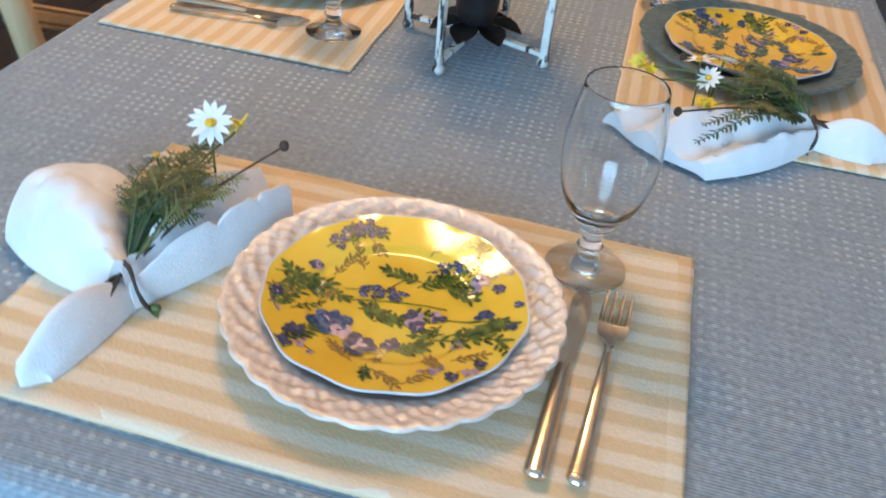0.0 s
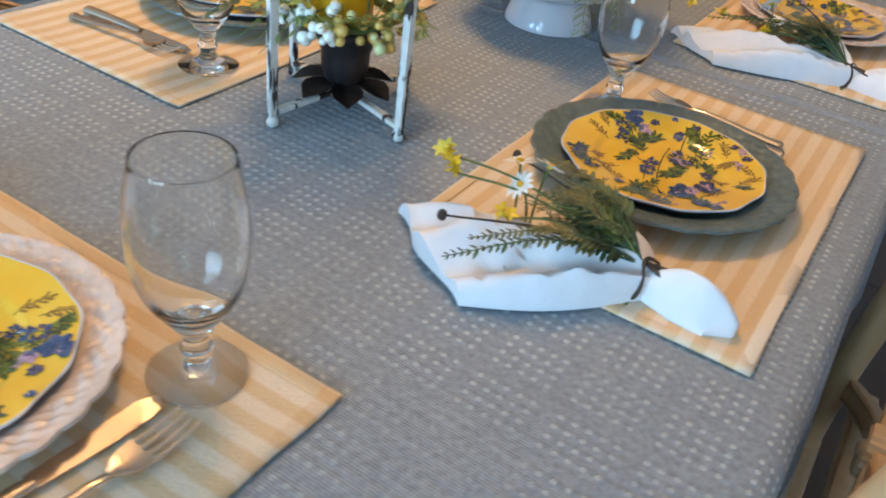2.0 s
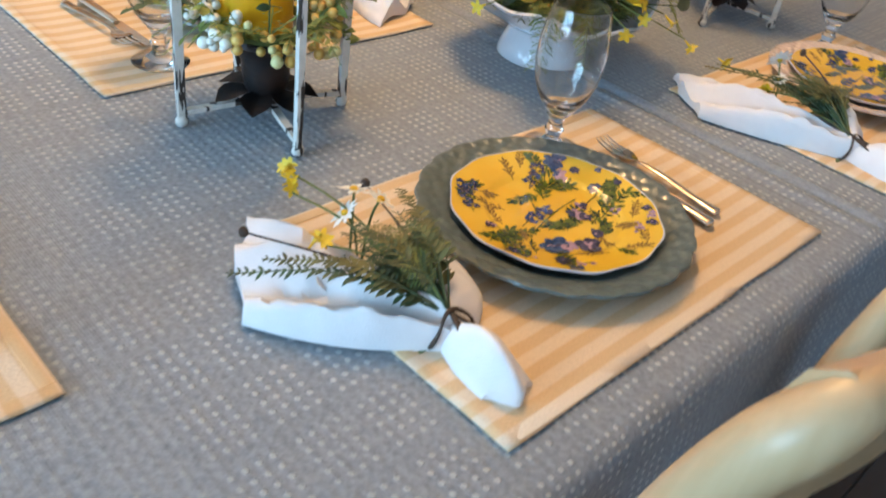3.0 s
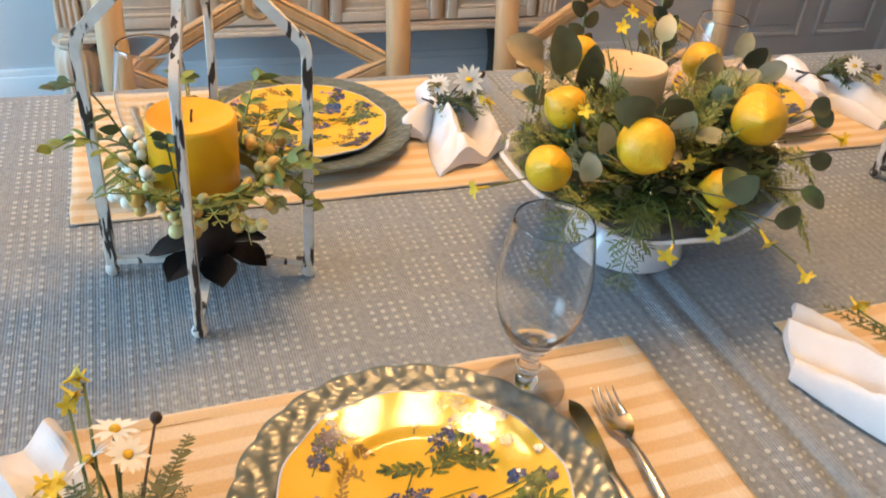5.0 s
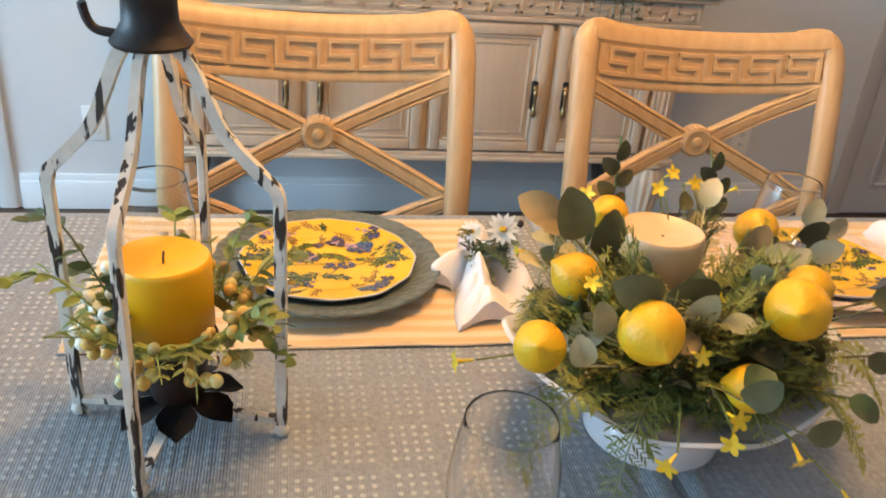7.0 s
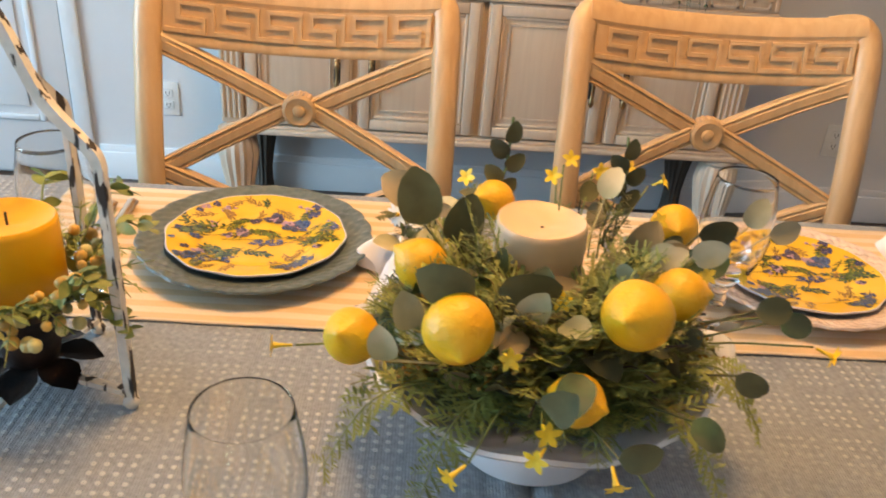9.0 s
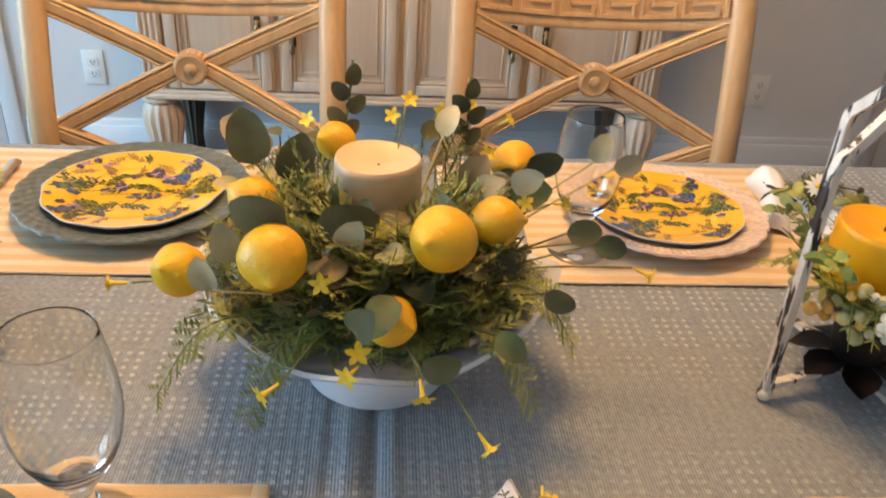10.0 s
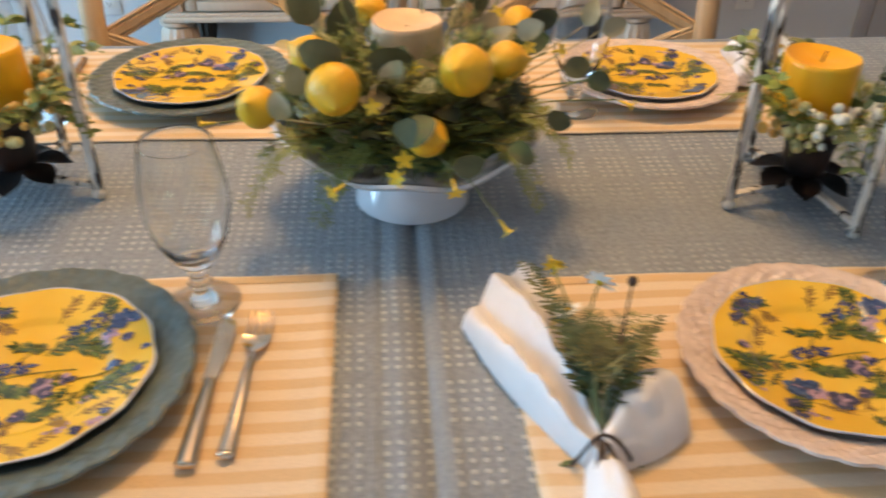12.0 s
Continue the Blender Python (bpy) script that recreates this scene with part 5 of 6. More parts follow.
def round_leaf(bm, at, way, normal, size):
    blade(bm, at, way, normal, size, size * 0.76, 0.3, 0.26, 8, oval=True)


def build_arrangement():
    rng = random.Random(3)
    g = thing("flower_arrangement", pose(0, 0, 0), "artificial greenery with eucalyptus and yellow blossom filling the bowl", "flower arrangement")
    c = Vector((CX + 0.02, CY, TOP + 0.085))

    def dome(a, e, k=1.0):
        return c + Vector((0.082 * math.cos(a) * math.cos(e), 0.125 * math.sin(a) * math.cos(e), 0.015 + 0.085 * math.sin(e))) * k

    # feathery fern filling
    for k in range(400):
        a, e = rng.uniform(0, 2 * math.pi), rng.uniform(0.06, 1.2)
        p = dome(a, e, rng.uniform(0.72, 0.88))
        out = (p - c).normalized()
        tip = p + out * rng.uniform(0.015, 0.04) + rand_dir(rng) * 0.02 + Vector((0, 0, rng.uniform(-0.006, 0.02)))
        if min(math.hypot(q.x - 0.158, q.y - 1.873) for q in (tip, p)) < 0.05 and tip.z > 0.87 or (abs(tip.y - 1.873) < 0.05 and 0.1 < tip.x < 0.29 and tip.z > 0.905):
            continue
        bm = bmesh.new()
        fern_sprig(bm, spline([c + (p - c) * 0.72, p, tip], 4), 0.024, 8, rng=rng)
        part("fern_sprig", bm, rng.choice((FERN, FERN, FERN, FERN, FERN_LIGHT, OLIVE)), g)
    # low greenery that fills the bowl out to its rim
    for k in range(110):
        a, q = rng.uniform(0, 2 * math.pi), rng.uniform(0.085, 0.128)
        p = Vector((CX + 0.83 * q * math.cos(a), CY + q * math.sin(a), TOP + 0.092 + rng.uniform(0, 0.018) - 0.013 * math.cos(2 * a)))
        out = Vector((math.cos(a), math.sin(a), 0))
        bm = bmesh.new()
        fern_sprig(bm, spline([p - out * 0.03, p + Vector((0, 0, 0.012)), p + out * rng.uniform(0.008, 0.024) + rand_dir(rng) * 0.014], 4), 0.021, 7, rng=rng)
        part("fern_sprig", bm, rng.choice((FERN, FERN, FERN_LIGHT, OLIVE, FERN_DARK)), g)
    # feathery sprigs close in front of the candle
    for k in range(46):
        p = Vector((rng.uniform(0.205, 0.27), 1.873 + rng.uniform(-0.06, 0.06), rng.uniform(0.885, 0.908)))
        bm = bmesh.new()
        fern_sprig(bm, spline([p - Vector((0.015, 0, 0.03)), p, p + Vector((0.012, rng.uniform(-0.02, 0.02), rng.uniform(-0.004, 0.012)))], 4), 0.022, 8, rng=rng)
        part("fern_sprig", bm, rng.choice((FERN, FERN, FERN_LIGHT, OLIVE)), g)
    # fern fronds that hang over the rim
    for x, y, z in ((0.35, 1.78, 0.81), (0.33, 1.71, 0.82), (0.345, 1.995, 0.82), (0.30, 2.03, 0.85)):
        bm = bmesh.new()
        end = Vector((x, y, z))
        start = c.lerp(end, 0.45) + Vector((0, 0, 0.035))
        fern_sprig(bm, spline([start, start.lerp(end, 0.6) + Vector((0, 0, 0.03)), end], 7), 0.03, 12, rng=rng)
        part("hanging_frond", bm, FERN, g)
    # round eucalyptus leaves: the large ones first
    leaves = [((0.20, 1.775, 0.955), (0.1, -0.2, 1), 0.056, EUCA), ((0.30, 1.81, 0.955), (0.2, -1, 0.4), 0.05, EUCA), ((0.27, 1.83, 0.94), (0.2, 0.9, 0.1), 0.055, EUCA),
              ((0.31, 1.755, 0.905), (0.2, -0.3, 1), 0.034, EUCA_PALE), ((0.30, 1.77, 0.925), (0.2, -0.2, 1), 0.036, EUCA_PALE), 
              ((0.36, 1.86, 0.905), (0.3, 0.1, 0.4), 0.04, EUCA), ((0.375, 1.905, 0.885), (0.2, 0.9, 0.3), 0.034, EUCA), ((0.33, 1.885, 0.915), (0.6, -0.3, -0.2), 0.042, FERN_DARK), ((0.26, 2.02, 0.93), (0.1, 0.9, 0.1), 0.045, EUCA),
              ((0.24, 2.05, 0.91), (0.3, 1.0, -0.1), 0.042, FERN_DARK), ((0.30, 2.0, 0.90), (0.4, 0.8, -0.3), 0.04, EUCA), ((0.17, 2.0, 0.945), (0.2, 0.9, 0.2), 0.05, EUCA), ((0.22, 1.98, 0.95), (0.4, 0.5, 0.4), 0.045, EUCA_PALE),
              ((0.12, 1.93, 0.95), (-0.2, 0.3, 1), 0.036, EUCA_PALE), ((0.23, 1.955, 0.945), (0.1, 0.5, 0.6), 0.036, EUCA_PALE), ((0.34, 1.96, 0.89), (0.5, 0.5, -0.2), 0.042, FERN_DARK),
              ((0.215, 1.845, 0.908), (0.1, -1, 0.25), 0.05, TANLEAF), ((0.222, 1.815, 0.928), (0.2, -0.5, -0.5), 0.045, EUCA_PALE), ((0.225, 1.9, 0.905), (0.2, 0.9, 0.3), 0.045, EUCA),
              ((0.215, 1.925, 0.91), (0.2, 0.6, 0.7), 0.048, FERN_DARK), ((0.25, 1.79, 0.91), (0.2, -0.6, -0.5), 0.045, EUCA_PALE), ((0.19, 1.8, 0.935), (0.1, 0.3, 0.9), 0.052, EUCA), ((0.18, 1.945, 0.925), (0.1, 0.4, 0.8), 0.045, TANLEAF),
              ((0.2, 1.98, 0.93), (0.2, 0.8, 0.3), 0.06, FERN_DARK), ((0.21, 1.87, 0.9), (0.3, 0.6, 0.5), 0.042, TANLEAF), ((0.15, 1.775, 0.95), (0, -0.8, 0.5), 0.05, TANLEAF),
              ((0.056, 2.09, 0.9), (0.1, 0.3, 1), 0.05, EUCA_PALE), ((0.06, 2.11, 0.895), (0.1, 1, 0.3), 0.05, EUCA_PALE)]
    for at, way, size, mat in leaves:
        bm = bmesh.new()
        n = (Vector((0.9, 1.75, 1.3)) - Vector(at)).normalized() + rand_dir(rng) * 0.45
        round_leaf(bm, at, way, n, size * (0.62 if at[1] > 1.95 else 0.8))
        tube(bm, [Vector(at), Vector(at).lerp(c, 0.5)], 0.0009, 5)
        part("eucalyptus_leaf", bm, mat, g)
    for k in range(70):
        a, e = rng.uniform(0, 2 * math.pi), rng.uniform(0.1, 1.2)
        p = dome(a, e, rng.uniform(0.8, 0.98))
        if math.hypot(p.x - 0.158, p.y - 1.873) < 0.062:
            continue
        out = (p - c).normalized()
        bm = bmesh.new()
        s = rng.uniform(0.018, 0.032)
        round_leaf(bm, p, (out + rand_dir(rng) * 0.8), out + rand_dir(rng) * 0.5, s)
        tube(bm, [p, p.lerp(c, 0.4)], 0.0008, 5)
        part("eucalyptus_leaf", bm, rng.choice((EUCA, EUCA, EUCA_PALE, TANLEAF, FERN_DARK)), g)
    # pale silk leaves and sprigs close round the candle and over the lemons behind it
    for k in range(46):
        a = rng.uniform(0, 2 * math.pi)
        r = rng.uniform(0.056, 0.085)
        p = Vector((0.158 + r * math.cos(a), 1.873 + 1.35 * r * math.sin(a), rng.uniform(0.9, 0.95 - 0.022 * max(0.0, math.cos(a)))))
        out = Vector((math.cos(a), math.sin(a), rng.uniform(0.2, 1.2)))
        bm = bmesh.new()
        if k % 3:
            round_leaf(bm, p, out + rand_dir(rng) * 0.5, Vector((0.7, -0.1, 0.8)) + rand_dir(rng) * 0.5, rng.uniform(0.016, 0.028))
            tube(bm, [p, p + Vector((0, 0, -0.03))], 0.0008, 5)
            part("eucalyptus_leaf", bm, rng.choice((EUCA_PALE, EUCA_PALE, TANLEAF, EUCA)), g)
        else:
            fern_sprig(bm, spline([p + Vector((0, 0, -0.04)), p - Vector((0, 0, 0.01)), p + out * 0.016], 4), 0.022, 8, rng=rng)
            part("fern_sprig", bm, rng.choice((FERN, FERN, OLIVE)), g)
    # bare woody twigs that show between the leaves
    for k in range(26):
        a, e = rng.uniform(0, 2 * math.pi), rng.uniform(0.1, 0.9)
        p = dome(a, e, rng.uniform(1.0, 1.2))
        if math.hypot(p.x - 0.158, p.y - 1.873) < 0.06:
            continue
        q = c + (p - c) * 0.6
        part("bare_twig", tube(bmesh.new(), spline([q, q.lerp(p, 0.5) + rand_dir(rng) * 0.012, p], 4), 0.0009, 5), STEM, g)
    # upright eucalyptus stems behind the candle
    for base, tip, mats in (((0.11, 1.82, 0.9), (0.085, 1.848, 1.006), EUCA), ((0.11, 1.935, 0.9), (0.06, 1.957, 0.985), EUCA)):
        base, tip = Vector(base), Vector(tip)
        pts = spline([base, base.lerp(tip, 0.5) + Vector((0.006, 0.008, 0)), tip], 5)
        st = part("eucalyptus_stem", tube(bmesh.new(), pts, 0.0013, 6), GREENSTEM, g)
        for k in range(5):
            p = pts[4 + k] if 4 + k < len(pts) else pts[-1]
            bm = bmesh.new()
            s = -1 if k % 2 else 1
            round_leaf(bm, p, (0.1, 0.8 * s if k < 4 else 0.2, 0.7), (1, 0.3 * s, 0.35), 0.02)
            part("leaf", bm, mats, st)
    # yellow blossom on wiry stems
    blossoms = [((0.264, 1.669, 0.88), (0.1, -1, 0)), ((0.375, 1.907, 0.862), (0.7, 0.1, -0.4)), ((0.38, 1.799, 0.868), (0.6, -0.7, -0.2)), ((0.385, 1.955, 0.825), (0.4, 0.5, -0.6)), ((0.355, 1.862, 0.885), (0.8, 0.1, 0.2)),
                ((0.365, 1.855, 0.872), (0.8, -0.5, 0.0)), ((0.23, 1.99, 0.94), (0.6, 0.3, 0.5)), ((0.20, 2.03, 0.925), (0.5, 0.6, 0.3)), ((0.22, 2.075, 0.895), (0.3, 0.9, -0.2)), ((0.24, 2.10, 0.88), (0.3, 0.9, -0.3)),
                ((0.1, 1.90, 0.976), (0.7, 0.2, 0.6)), ((0.09, 1.93, 0.962), (0.8, 0.2, 0.4)), ((0.11, 1.885, 0.964), (0.7, -0.3, 0.4)), ((0.12, 1.81, 0.962), (0.6, -0.4, 0.6)), ((0.24, 1.78, 0.935), (0.5, -0.2, 0.8)),
                ((0.27, 1.875, 0.935), (0.8, 0.1, 0.4)), ((0.07, 1.96, 0.96), (0.5, 0.5, 0.6)), ((0.05, 2.0, 0.94), (0.3, 0.7, 0.5)), ((0.17, 1.965, 0.955), (0.6, 0.4, 0.5)), ((0.33, 1.835, 0.925), (0.9, 0.2, 0.3))]
    for at, way in blossoms:
        bm = bmesh.new()
        jasmine(bm, at, way, 0.0105 if at[2] < 0.9 else 0.0092)
        fl = part("yellow_blossom", bm, PETALYELLOW, g, "small yellow trumpet blossom")
        a = Vector(at) - Vector(way).normalized() * 0.016
        mid = a.lerp(c, 0.4) + Vector((0, 0, 0.012))
        part("stem", tube(bmesh.new(), spline([a, mid, a.lerp(c, 0.75)], 5), 0.0009, 5), GREENSTEM, fl)
    # seeded twigs with tiny pale buds
    for k in range(9):
        a = rng.uniform(-1.2, 1.4)
        p = dome(a, rng.uniform(0.05, 0.6), 1.02)
        bm = bmesh.new()
        for j in range(14):
            q = p + rand_dir(rng) * rng.uniform(0.004, 0.022)
            ball(bm, q, 0.0017, 6)
            tube(bm, [q, p - (p - c) * 0.2], 0.0004, 4)
        part("seeded_twig", bm, rng.choice((OLIVE, P_BROWN)), g)
    # pale moss bed
    bm = bmesh.new()
    lathe(bm, [(0.115, 0.086), (0.09, 0.10), (0.05, 0.112), (0.01, 0.115)], 40, lambda a, r, z: (CX + 0.85 * r * math.cos(a), CY + r * math.sin(a), TOP + z + 0.006 * math.sin(5 * a + r * 80)))
    part("moss_bed", bm, FERN_DARK, g)
    return g


build_compote()
build_arrangement()
pillar_candle("pillar_candle", 0.038, 0.085, WAXIVORY, "ivory pillar candle among the greenery", pose(0.158, 1.873, TOP + 0.098), -0.0068)
lem_rng = random.Random(8)
for at, r in (((0.303, 1.921, 0.947), 0.0245), ((0.312, 1.801, 0.935), 0.0245), ((0.283, 1.728, 0.905), 0.0205), ((0.25, 1.966, 0.934), 0.020), ((0.12, 1.835, 0.942), 0.018), ((0.105, 2.0, 0.918), 0.022), ((0.328, 1.884, 0.893), 0.019), ((0.215, 1.775, 0.928), 0.021)):
    lemon(at, r, lem_rng)


# ---- napkins and their posies ----
def cloth_fan(bm, base, half, tip_a, tip_b, height, pleats, seed, bulge=0.03, rise=0.5, back=0.0):
    """A gathered wing of cloth from the tie to an open edge between two tips, resting on the table."""
    rng = random.Random(seed)
    base, tip_a, tip_b = Vector((*base, 0)), Vector((*tip_a, 0)), Vector((*tip_b, 0))
    along = ((tip_a + tip_b) / 2 - base).normalized()
    perp = (tip_b - tip_a).normalized()
    ns, nv = 22, 34
    ph = rng.uniform(0, 6)
    tops, bots = [], []
    for i in range(ns + 1):
        s = i / ns
        rt, rb = [], []
        for j in range(nv + 1):
            v = j / nv
            edge = tip_a.lerp(tip_b, v) + along * (bulge * (tip_b - tip_a).length * math.sin(math.pi * v)) + along * 0.004 * math.sin(9 * v + ph)
            start = base + perp * (v - 0.5) * 2 * half
            t = s ** 0.9
            p = start.lerp(edge, t)
            # cloth swells sideways just past the tie
            p += perp * (v - 0.5) * 0.016 * math.sin(math.pi * s) * (tip_b - tip_a).length / 0.1
            prof = math.sin(0.5 * math.pi * min(1.0, v / 0.16, (1 - v) / 0.16)) ** 0.8
            swell = (0.5 * (1 - s) + math.sin(math.pi * min(1, s * 0.93)) ** 0.8 * (1 - rise) + rise * s * (1 - 0.35 * s))
            turn = (1.5 * pleats * v + 0.16 * s + ph) % 1.0
            ridge = 0.55 * (1 - abs(2 * turn - 1)) + 0.45 * (0.5 - 0.5 * math.cos(2 * math.pi * turn))
            h = height * prof * swell * (0.3 + 0.78 * ridge)
            fold = 0.22 * height * (noise.noise(Vector((p.x * 34 + seed, p.y * 34, 0.5))) + 0.5 * noise.noise(Vector((p.x * 80, p.y * 80 + seed, 0.5)))) * prof
            crease = noise.noise(Vector((p.x * 27 + 3 * seed, p.y * 27, 1.7)))
            fold -= 0.28 * height * max(0.0, 0.14 - abs(crease)) / 0.14 * prof * (0.4 + 0.6 * s)
            if pleats < 1:
                h = height * math.sin(math.pi * v) ** 0.6 * swell * (0.8 + 0.12 * ridge)
                fold *= 0.3
            z = 0.0045 + max(0.0, h + fold * prof * (1 - 0.85 * s ** 3))
            rt.append(bm.verts.new((p.x, p.y, z)))
            rb.append(bm.verts.new((p.x, p.y, 0.0025 + max(0.0, (z - 0.0045) * back * s))))
        tops.append(rt), bots.append(rb)
    for g in (tops, bots):
        for a, b in zip(g, g[1:]):
            for k in range(nv):
                bm.faces.new((a[k], a[k + 1], b[k + 1], b[k]))
    for a, b in zip(range(ns), range(1, ns + 1)):
        bm.faces.new((tops[a][0], tops[b][0], bots[b][0], bots[a][0]))
        bm.faces.new((tops[a][nv], tops[b][nv], bots[b][nv], bots[a][nv]))
    for k in range(nv):
        bm.faces.new((tops[0][k], tops[0][k + 1], bots[0][k + 1], bots[0][k]))
        bm.faces.new((tops[ns][k], tops[ns][k + 1], bots[ns][k + 1], bots[ns][k]))


def build_napkin(m, tie, wings, tail, seed):
    n = thing("napkin", m, "white linen napkin gathered and tied beside the plate", "napkin", "napkins")
    for k, (a, b, h, pleats, rise, back) in enumerate(wings):
        bm = bmesh.new()
        cloth_fan(bm, tie, 0.013, a, b, h, pleats, seed + k, bulge=0.22 if pleats < 1 else 0.03, rise=rise, back=back)
        part("wing", bm, LINEN, n)
    bm = bmesh.new()
    cloth_fan(bm, tie, 0.012, *tail, 0.034, 0.9, seed + 9, bulge=0.25, rise=0.15)
    part("tail", bm, LINEN, n)
    # twig tie round the gathered middle
    t = Vector((*tie, 0))
    d = ((Vector((*tail[0], 0)) + Vector((*tail[1], 0))) / 2 - t).normalized()
    s = Vector((-d.y, d.x, 0))
    r = thing("napkin_tie", m, "dark twig napkin tie with a small bud", "napkin ring", "napkin ties")
    loop = []
    top = 0.36 * min(w[2] for w in wings) + 0.012
    for k in range(17):
        a = -0.35 + (math.pi + 0.7) * k / 16
        loop.append(t + s * (0.021 * math.cos(a)) + Vector((0, 0, max(0.0035, 0.004 + top * math.sin(a)))) + d * 0.004 * math.sin(3 * a))
    part("twig", tube(bmesh.new(), loop, [0.0017 + 0.0004 * math.sin(k) for k in range(17)], 7), STEM, r)
    bm = bmesh.new()
    ball(bm, loop[0] + s * 0.004 + Vector((0, 0, 0.001)), 0.0035, 8, (1.4, 1, 0.8))
    part("bud", bm, GREENSTEM, r, "small green bud")
    part("leaf", blade(bmesh.new(), loop[0], s + d * 0.5, (0, 0, 1), 0.013, 0.006), GREENSTEM, r)
    part("leaf", blade(bmesh.new(), loop[-1], -s + d * 0.3, (0, 0, 1), 0.012, 0.005), GREENSTEM, r)
    return n


def daisy(parent, at, way, size, seed):
    rng = random.Random(seed)
    at, way = Vector(at), Vector(way).normalized()
    side = way.cross(Vector((0.3, 0.8, 0.2))).normalized()
    up = side.cross(way)
    bm = bmesh.new()
    ball(bm, at + way * size * 0.05, size * 0.26, 12, (1, 1, 0.7))
    fl = part("daisy", bm, DAISYEYE, parent, "white daisy with a yellow centre")
    n = 13
    for k in range(n):
        bm = bmesh.new()
        a = 2 * math.pi * k / n + rng.uniform(-0.1, 0.1)
        d = side * math.cos(a) + up * math.sin(a)
        blade(bm, at + d * size * 0.12, d + way * rng.uniform(0.05, 0.35), way, size * rng.uniform(0.85, 1.05), size * 0.33, 0.2, 0.12, 4, 1.2)
        part("petal", bm, PETALWHITE, fl)
    part("flower_stem", tube(bmesh.new(), spline([at - way * 0.002, at - way * 0.012 + Vector((0, 0, -0.008)), Vector((at.x, at.y, at.z * 0.4)) - way * 0.02], 5), 0.0011, 6), GREENSTEM, fl)
    return fl


def build_posy(m, tie, ferns, fronds, daisies, yellows, twigs, seed):
    """A posy of fern, daisies, yellow blossom and twigs tucked into the tie."""
    rng = random.Random(seed)
    p = thing("posy", m, "posy of fern, daisies and yellow blossom tucked into the napkin", "posy", "posies")
    t = Vector((*tie, 0.026))
    for k, (x, y, spread, n) in enumerate(ferns):
        for i in range(n):
            end = Vector((x, y, 0.042)) + Vector((rng.gauss(0, spread), rng.gauss(0, spread), rng.uniform(-0.01, 0.03)))
            mid = t.lerp(end, 0.5) + Vector((rng.uniform(-0.01, 0.01), rng.uniform(-0.01, 0.01), 0.016))
            bm = bmesh.new()
            fern_sprig(bm, spline([t, mid, end], 5), 0.021 if i % 2 else 0.018, 11 if i % 2 else 9, first=0.38, rng=rng, fine=i % 4 != 0)
            part("fern_sprig", bm, rng.choice((FERN, FERN_DARK, FERN_DARK, OLIVE) if i % 2 else (FERN_DARK, FERN_DARK, POSYLEAF)), p)
    for x, y, z in fronds:
        end = Vector((x, y, z))
        bm = bmesh.new()
        fern_sprig(bm, spline([t, t.lerp(end, 0.5) + Vector((0, 0, 0.02)), end], 7), 0.017, 26, rng=rng, fine=False)
        part("long_frond", bm, OLIVE if rng.random() < 0.5 else FERN_DARK, p)
    for k, (x, y, z, size, wx, wy, wz) in enumerate(daisies):
        daisy(p, (x, y, z), (wx, wy, wz), size, seed + k)
    for x, y, z in yellows:
        z -= 0.012
        bm = bmesh.new()
        for k in range(3):
            jasmine(bm, Vector((x, y, z)) + Vector((rng.uniform(-1, 1), rng.uniform(-1, 1), rng.uniform(-0.6, 0.6))) * 0.006, rand_dir(rng, 0.8), 0.0085)
        fl = part("yellow_blossom", bm, PETALYELLOW, p, "cluster of small yellow blossom")
        e = Vector((x, y, z - 0.006))
        part("flower_stem", tube(bmesh.new(), spline([e, t.lerp(e, 0.6) + Vector((0, 0, 0.012)), t], 6), 0.0011, 6), GREENSTEM, fl)
    for x, y, z in twigs:
        e = Vector((x, y, z))
        tw = part("twig", tube(bmesh.new(), spline([t, t.lerp(e, 0.5) + Vector((0, 0, 0.01)), e], 6), [0.0014] * 8 + [0.0009] * 8, 6), STEM, p)
        part("bud", ball(bmesh.new(), e, 0.0042, 8, (1, 1, 1.2)), STEM, tw)
    # bare stems under the tie
    for k in range(5):
        e = t + Vector((rng.uniform(-0.012, 0.012), -0.03 + rng.uniform(-0.01, 0.01), -0.002))
        part("bare_stem", tube(bmesh.new(), [t + Vector((rng.uniform(-0.006, 0.006), 0.03, 0.006)), t + Vector((0, 0, 0.003)), e], 0.0013, 6), STEM, p)
    return p


def trailing_plant(y):
    """Greenery laid along the sideboard that hangs over its front edge."""
    g = thing("greenery_garland", pose(-1.5, y, 0.8975), "dark green trailing garland lying on the sideboard", "garland")
    rng = random.Random(77)
    for k in range(9):
        s = Vector((-0.05 + 0.02 * rng.random(), rng.uniform(-0.06, 0.06), 0.012))
        e = Vector((0.05 + rng.uniform(0, 0.012), s.y + rng.uniform(-0.04, 0.04), rng.uniform(-0.1, -0.02)))
        bm = bmesh.new()
        fern_sprig(bm, spline([s, Vector((0.045, (s.y + e.y) / 2, 0.016)), e], 5), 0.03, 9, rng=rng, fine=False)
        part("trailing_sprig", bm, FERN_DARK, g)
    part("main_stem", tube(bmesh.new(), spline([(-0.06, -0.3, 0.006), (-0.05, 0, 0.010), (-0.06, 0.3, 0.006)], 6), 0.005, 7), STEM, g)


trailing_plant(2.42)


def base_pose(key):
    c, turn = SETTINGS[key][:2]
    return pose(*c, TOP + 0.001, 0, 0, turn)


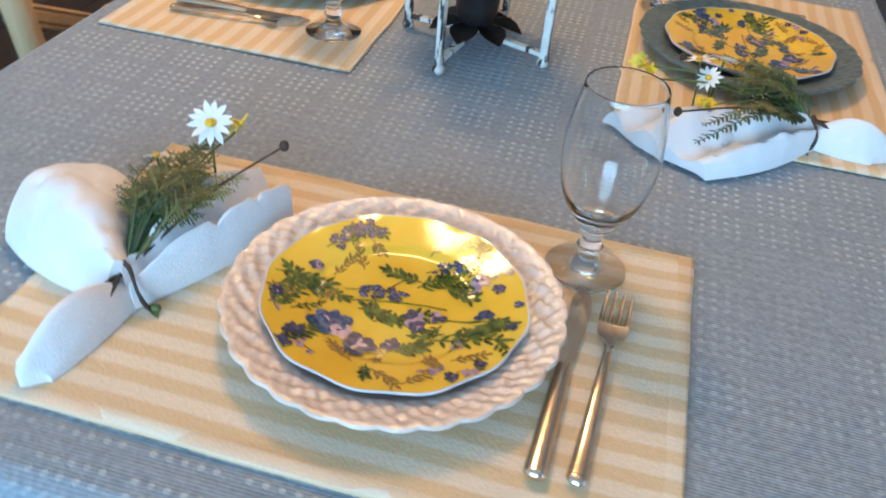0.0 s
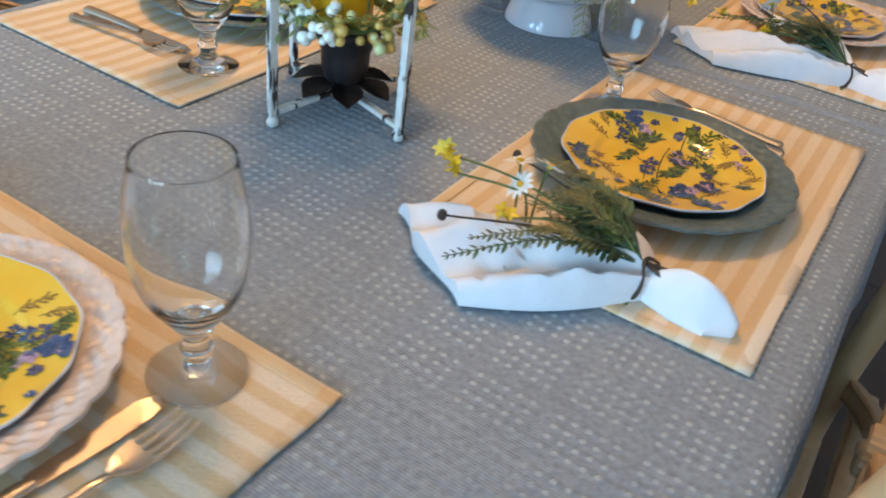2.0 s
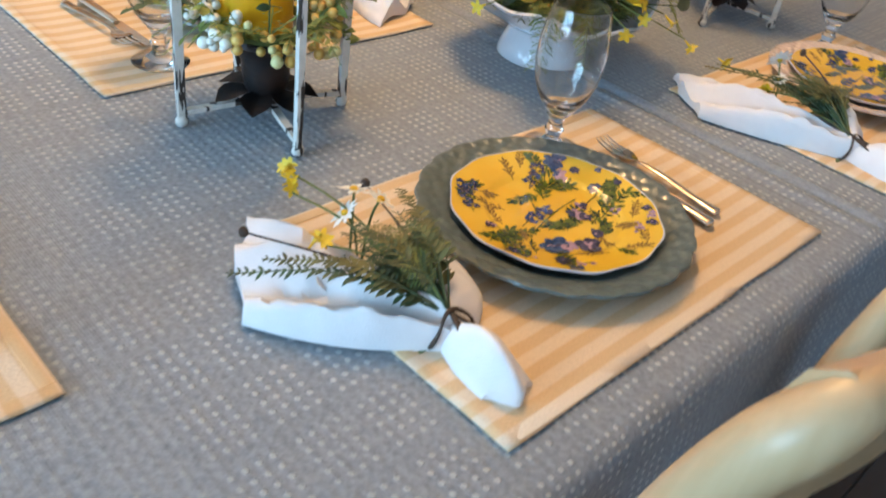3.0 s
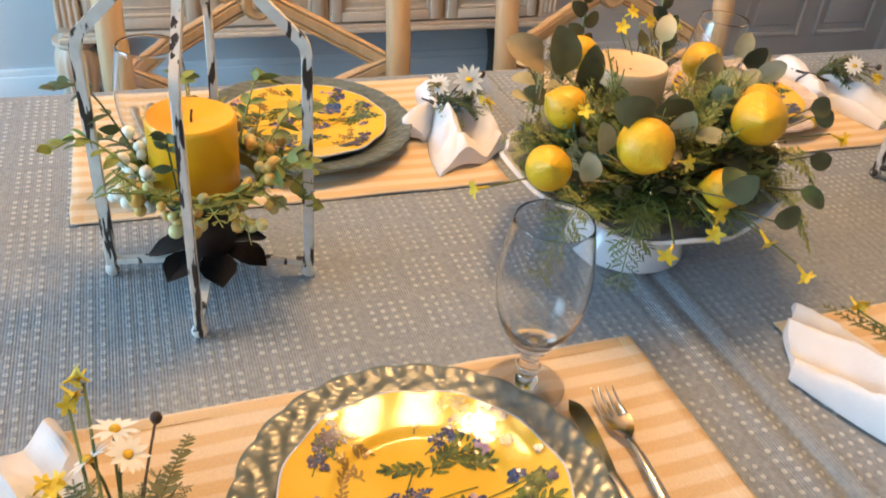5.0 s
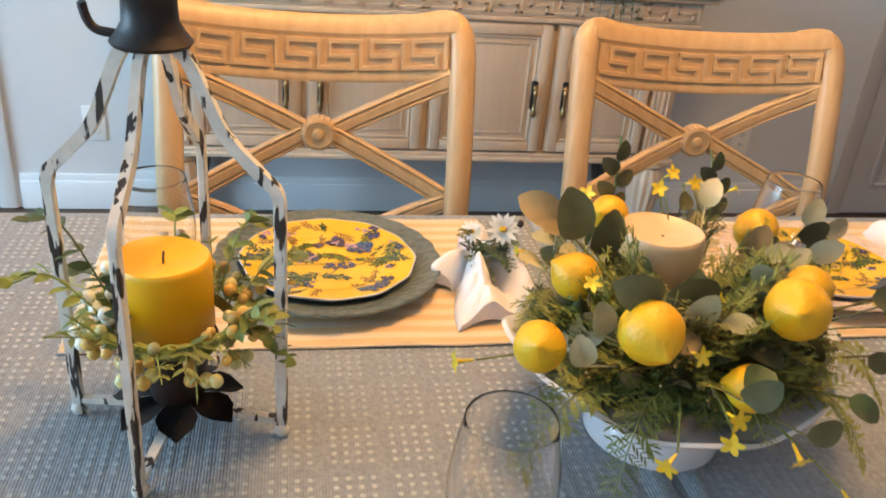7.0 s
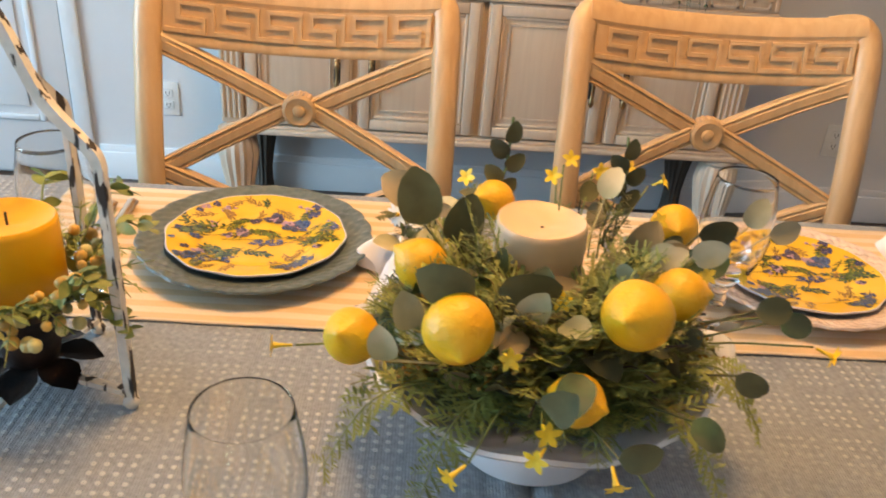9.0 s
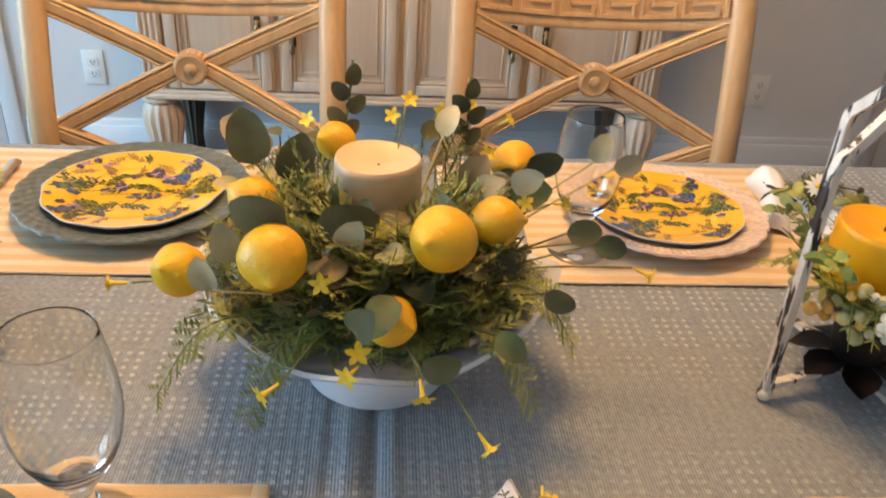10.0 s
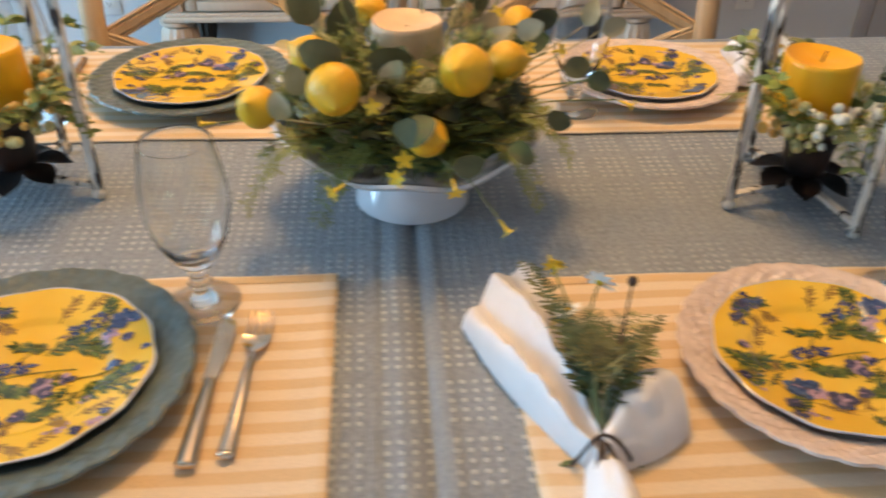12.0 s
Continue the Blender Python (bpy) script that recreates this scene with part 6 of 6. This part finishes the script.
# tie, wings (two tips, height, pleats, rise, open), tail
build_napkin(base_pose("A"), (-0.163, -0.05), [((-0.285, -0.020), (-0.215, 0.065), 0.082, 0.8, 0.85, 0.5), ((-0.155, 0.122), (-0.088, 0.082), 0.055, 1.4, 0.6, 0.1)], ((-0.195, -0.128), (-0.165, -0.138)), 31)
build_posy(base_pose("A"), (-0.163, -0.045), [(-0.155, 0.058, 0.022, 15), (-0.178, 0.06, 0.014, 7)], [(-0.165, 0.115, 0.055)],
           [(-0.160, 0.088, 0.078, 0.018, 0.3, -0.5, 0.8), (-0.195, 0.060, 0.056, 0.012, -0.4, 0.3, 0.8)], [(-0.147, 0.106, 0.082)], [(-0.105, 0.105, 0.06)], 41)
build_napkin(base_pose("B"), (-0.197, -0.05), [((-0.318, 0.056), (-0.243, 0.166), 0.044, 1.3, 0.55, 0.1), ((-0.172, 0.02), (-0.138, -0.028), 0.042, 0.6, 0.7, 0.2)], ((-0.222, -0.113), (-0.180, -0.122)), 33)
build_posy(base_pose("B"), (-0.197, -0.045), [(-0.208, 0.035, 0.017, 13), (-0.170, 0.03, 0.012, 5)], [(-0.318, 0.075, 0.04), (-0.29, 0.07, 0.045), (-0.15, 0.075, 0.06)],
           [(-0.195, 0.08, 0.07, 0.015, 0.2, 0.3, 0.9), (-0.212, 0.068, 0.06, 0.014, -0.5, 0.4, 0.7), (-0.188, 0.055, 0.072, 0.014, 0.5, -0.2, 0.8)], [(-0.215, 0.138, 0.08), (-0.235, 0.065, 0.058), (-0.226, 0.125, 0.072)], [(-0.29, 0.095, 0.055), (-0.17, 0.095, 0.06)], 43)
build_napkin(base_pose("C"), (-0.192, -0.078), [((-0.280, 0.085), (-0.208, 0.172), 0.038, 1.4, 0.5, 0.1), ((-0.168, 0.000), (-0.114, -0.050), 0.058, 0.7, 0.8, 0.3)], ((-0.215, -0.165), (-0.175, -0.165)), 35)
build_posy(base_pose("C"), (-0.192, -0.07), [(-0.182, 0.025, 0.015, 12), (-0.148, 0.02, 0.012, 5)], [(-0.225, 0.125, 0.045), (-0.215, 0.115, 0.05), (-0.12, 0.035, 0.05)],
           [(-0.170, 0.055, 0.070, 0.016, 0.5, 0.6, 0.5), (-0.200, 0.035, 0.058, 0.012, -0.2, 0.2, 0.9)], [(-0.196, 0.113, 0.062), (-0.20, 0.05, 0.055)], [(-0.149, 0.038, 0.083)], 45)
build_napkin(base_pose("E"), (-0.205, -0.01), [((-0.270, 0.085), (-0.162, 0.130), 0.050, 1.3, 0.6, 0.2), ((-0.168, 0.045), (-0.150, -0.005), 0.045, 0.7, 0.8, 0.3)], ((-0.245, -0.095), (-0.205, -0.105)), 37)
build_posy(base_pose("E"), (-0.205, -0.005), [(-0.215, 0.05, 0.02, 10)], [(-0.17, 0.055, 0.08)], [(-0.222, 0.045, 0.085, 0.018, 0.2, 0.9, 0.3), (-0.19, 0.03, 0.075, 0.013, 0.4, 0.7, 0.5)], [(-0.245, 0.05, 0.07)], [(-0.25, 0.02, 0.08)], 47)
build_napkin(base_pose("F"), (-0.195, -0.03), [((-0.275, 0.06), (-0.205, 0.12), 0.038, 1.4, 0.5, 0.1), ((-0.180, 0.045), (-0.150, -0.005), 0.050, 0.7, 0.8, 0.3)], ((-0.225, -0.105), (-0.185, -0.115)), 39)
build_posy(base_pose("F"), (-0.195, -0.025), [(-0.22, 0.04, 0.018, 9)], [(-0.26, 0.06, 0.05)], [(-0.2, 0.04, 0.07, 0.014, 0.3, 0.8, 0.4)], [(-0.235, 0.06, 0.07)], [(-0.26, 0.03, 0.06)], 49)
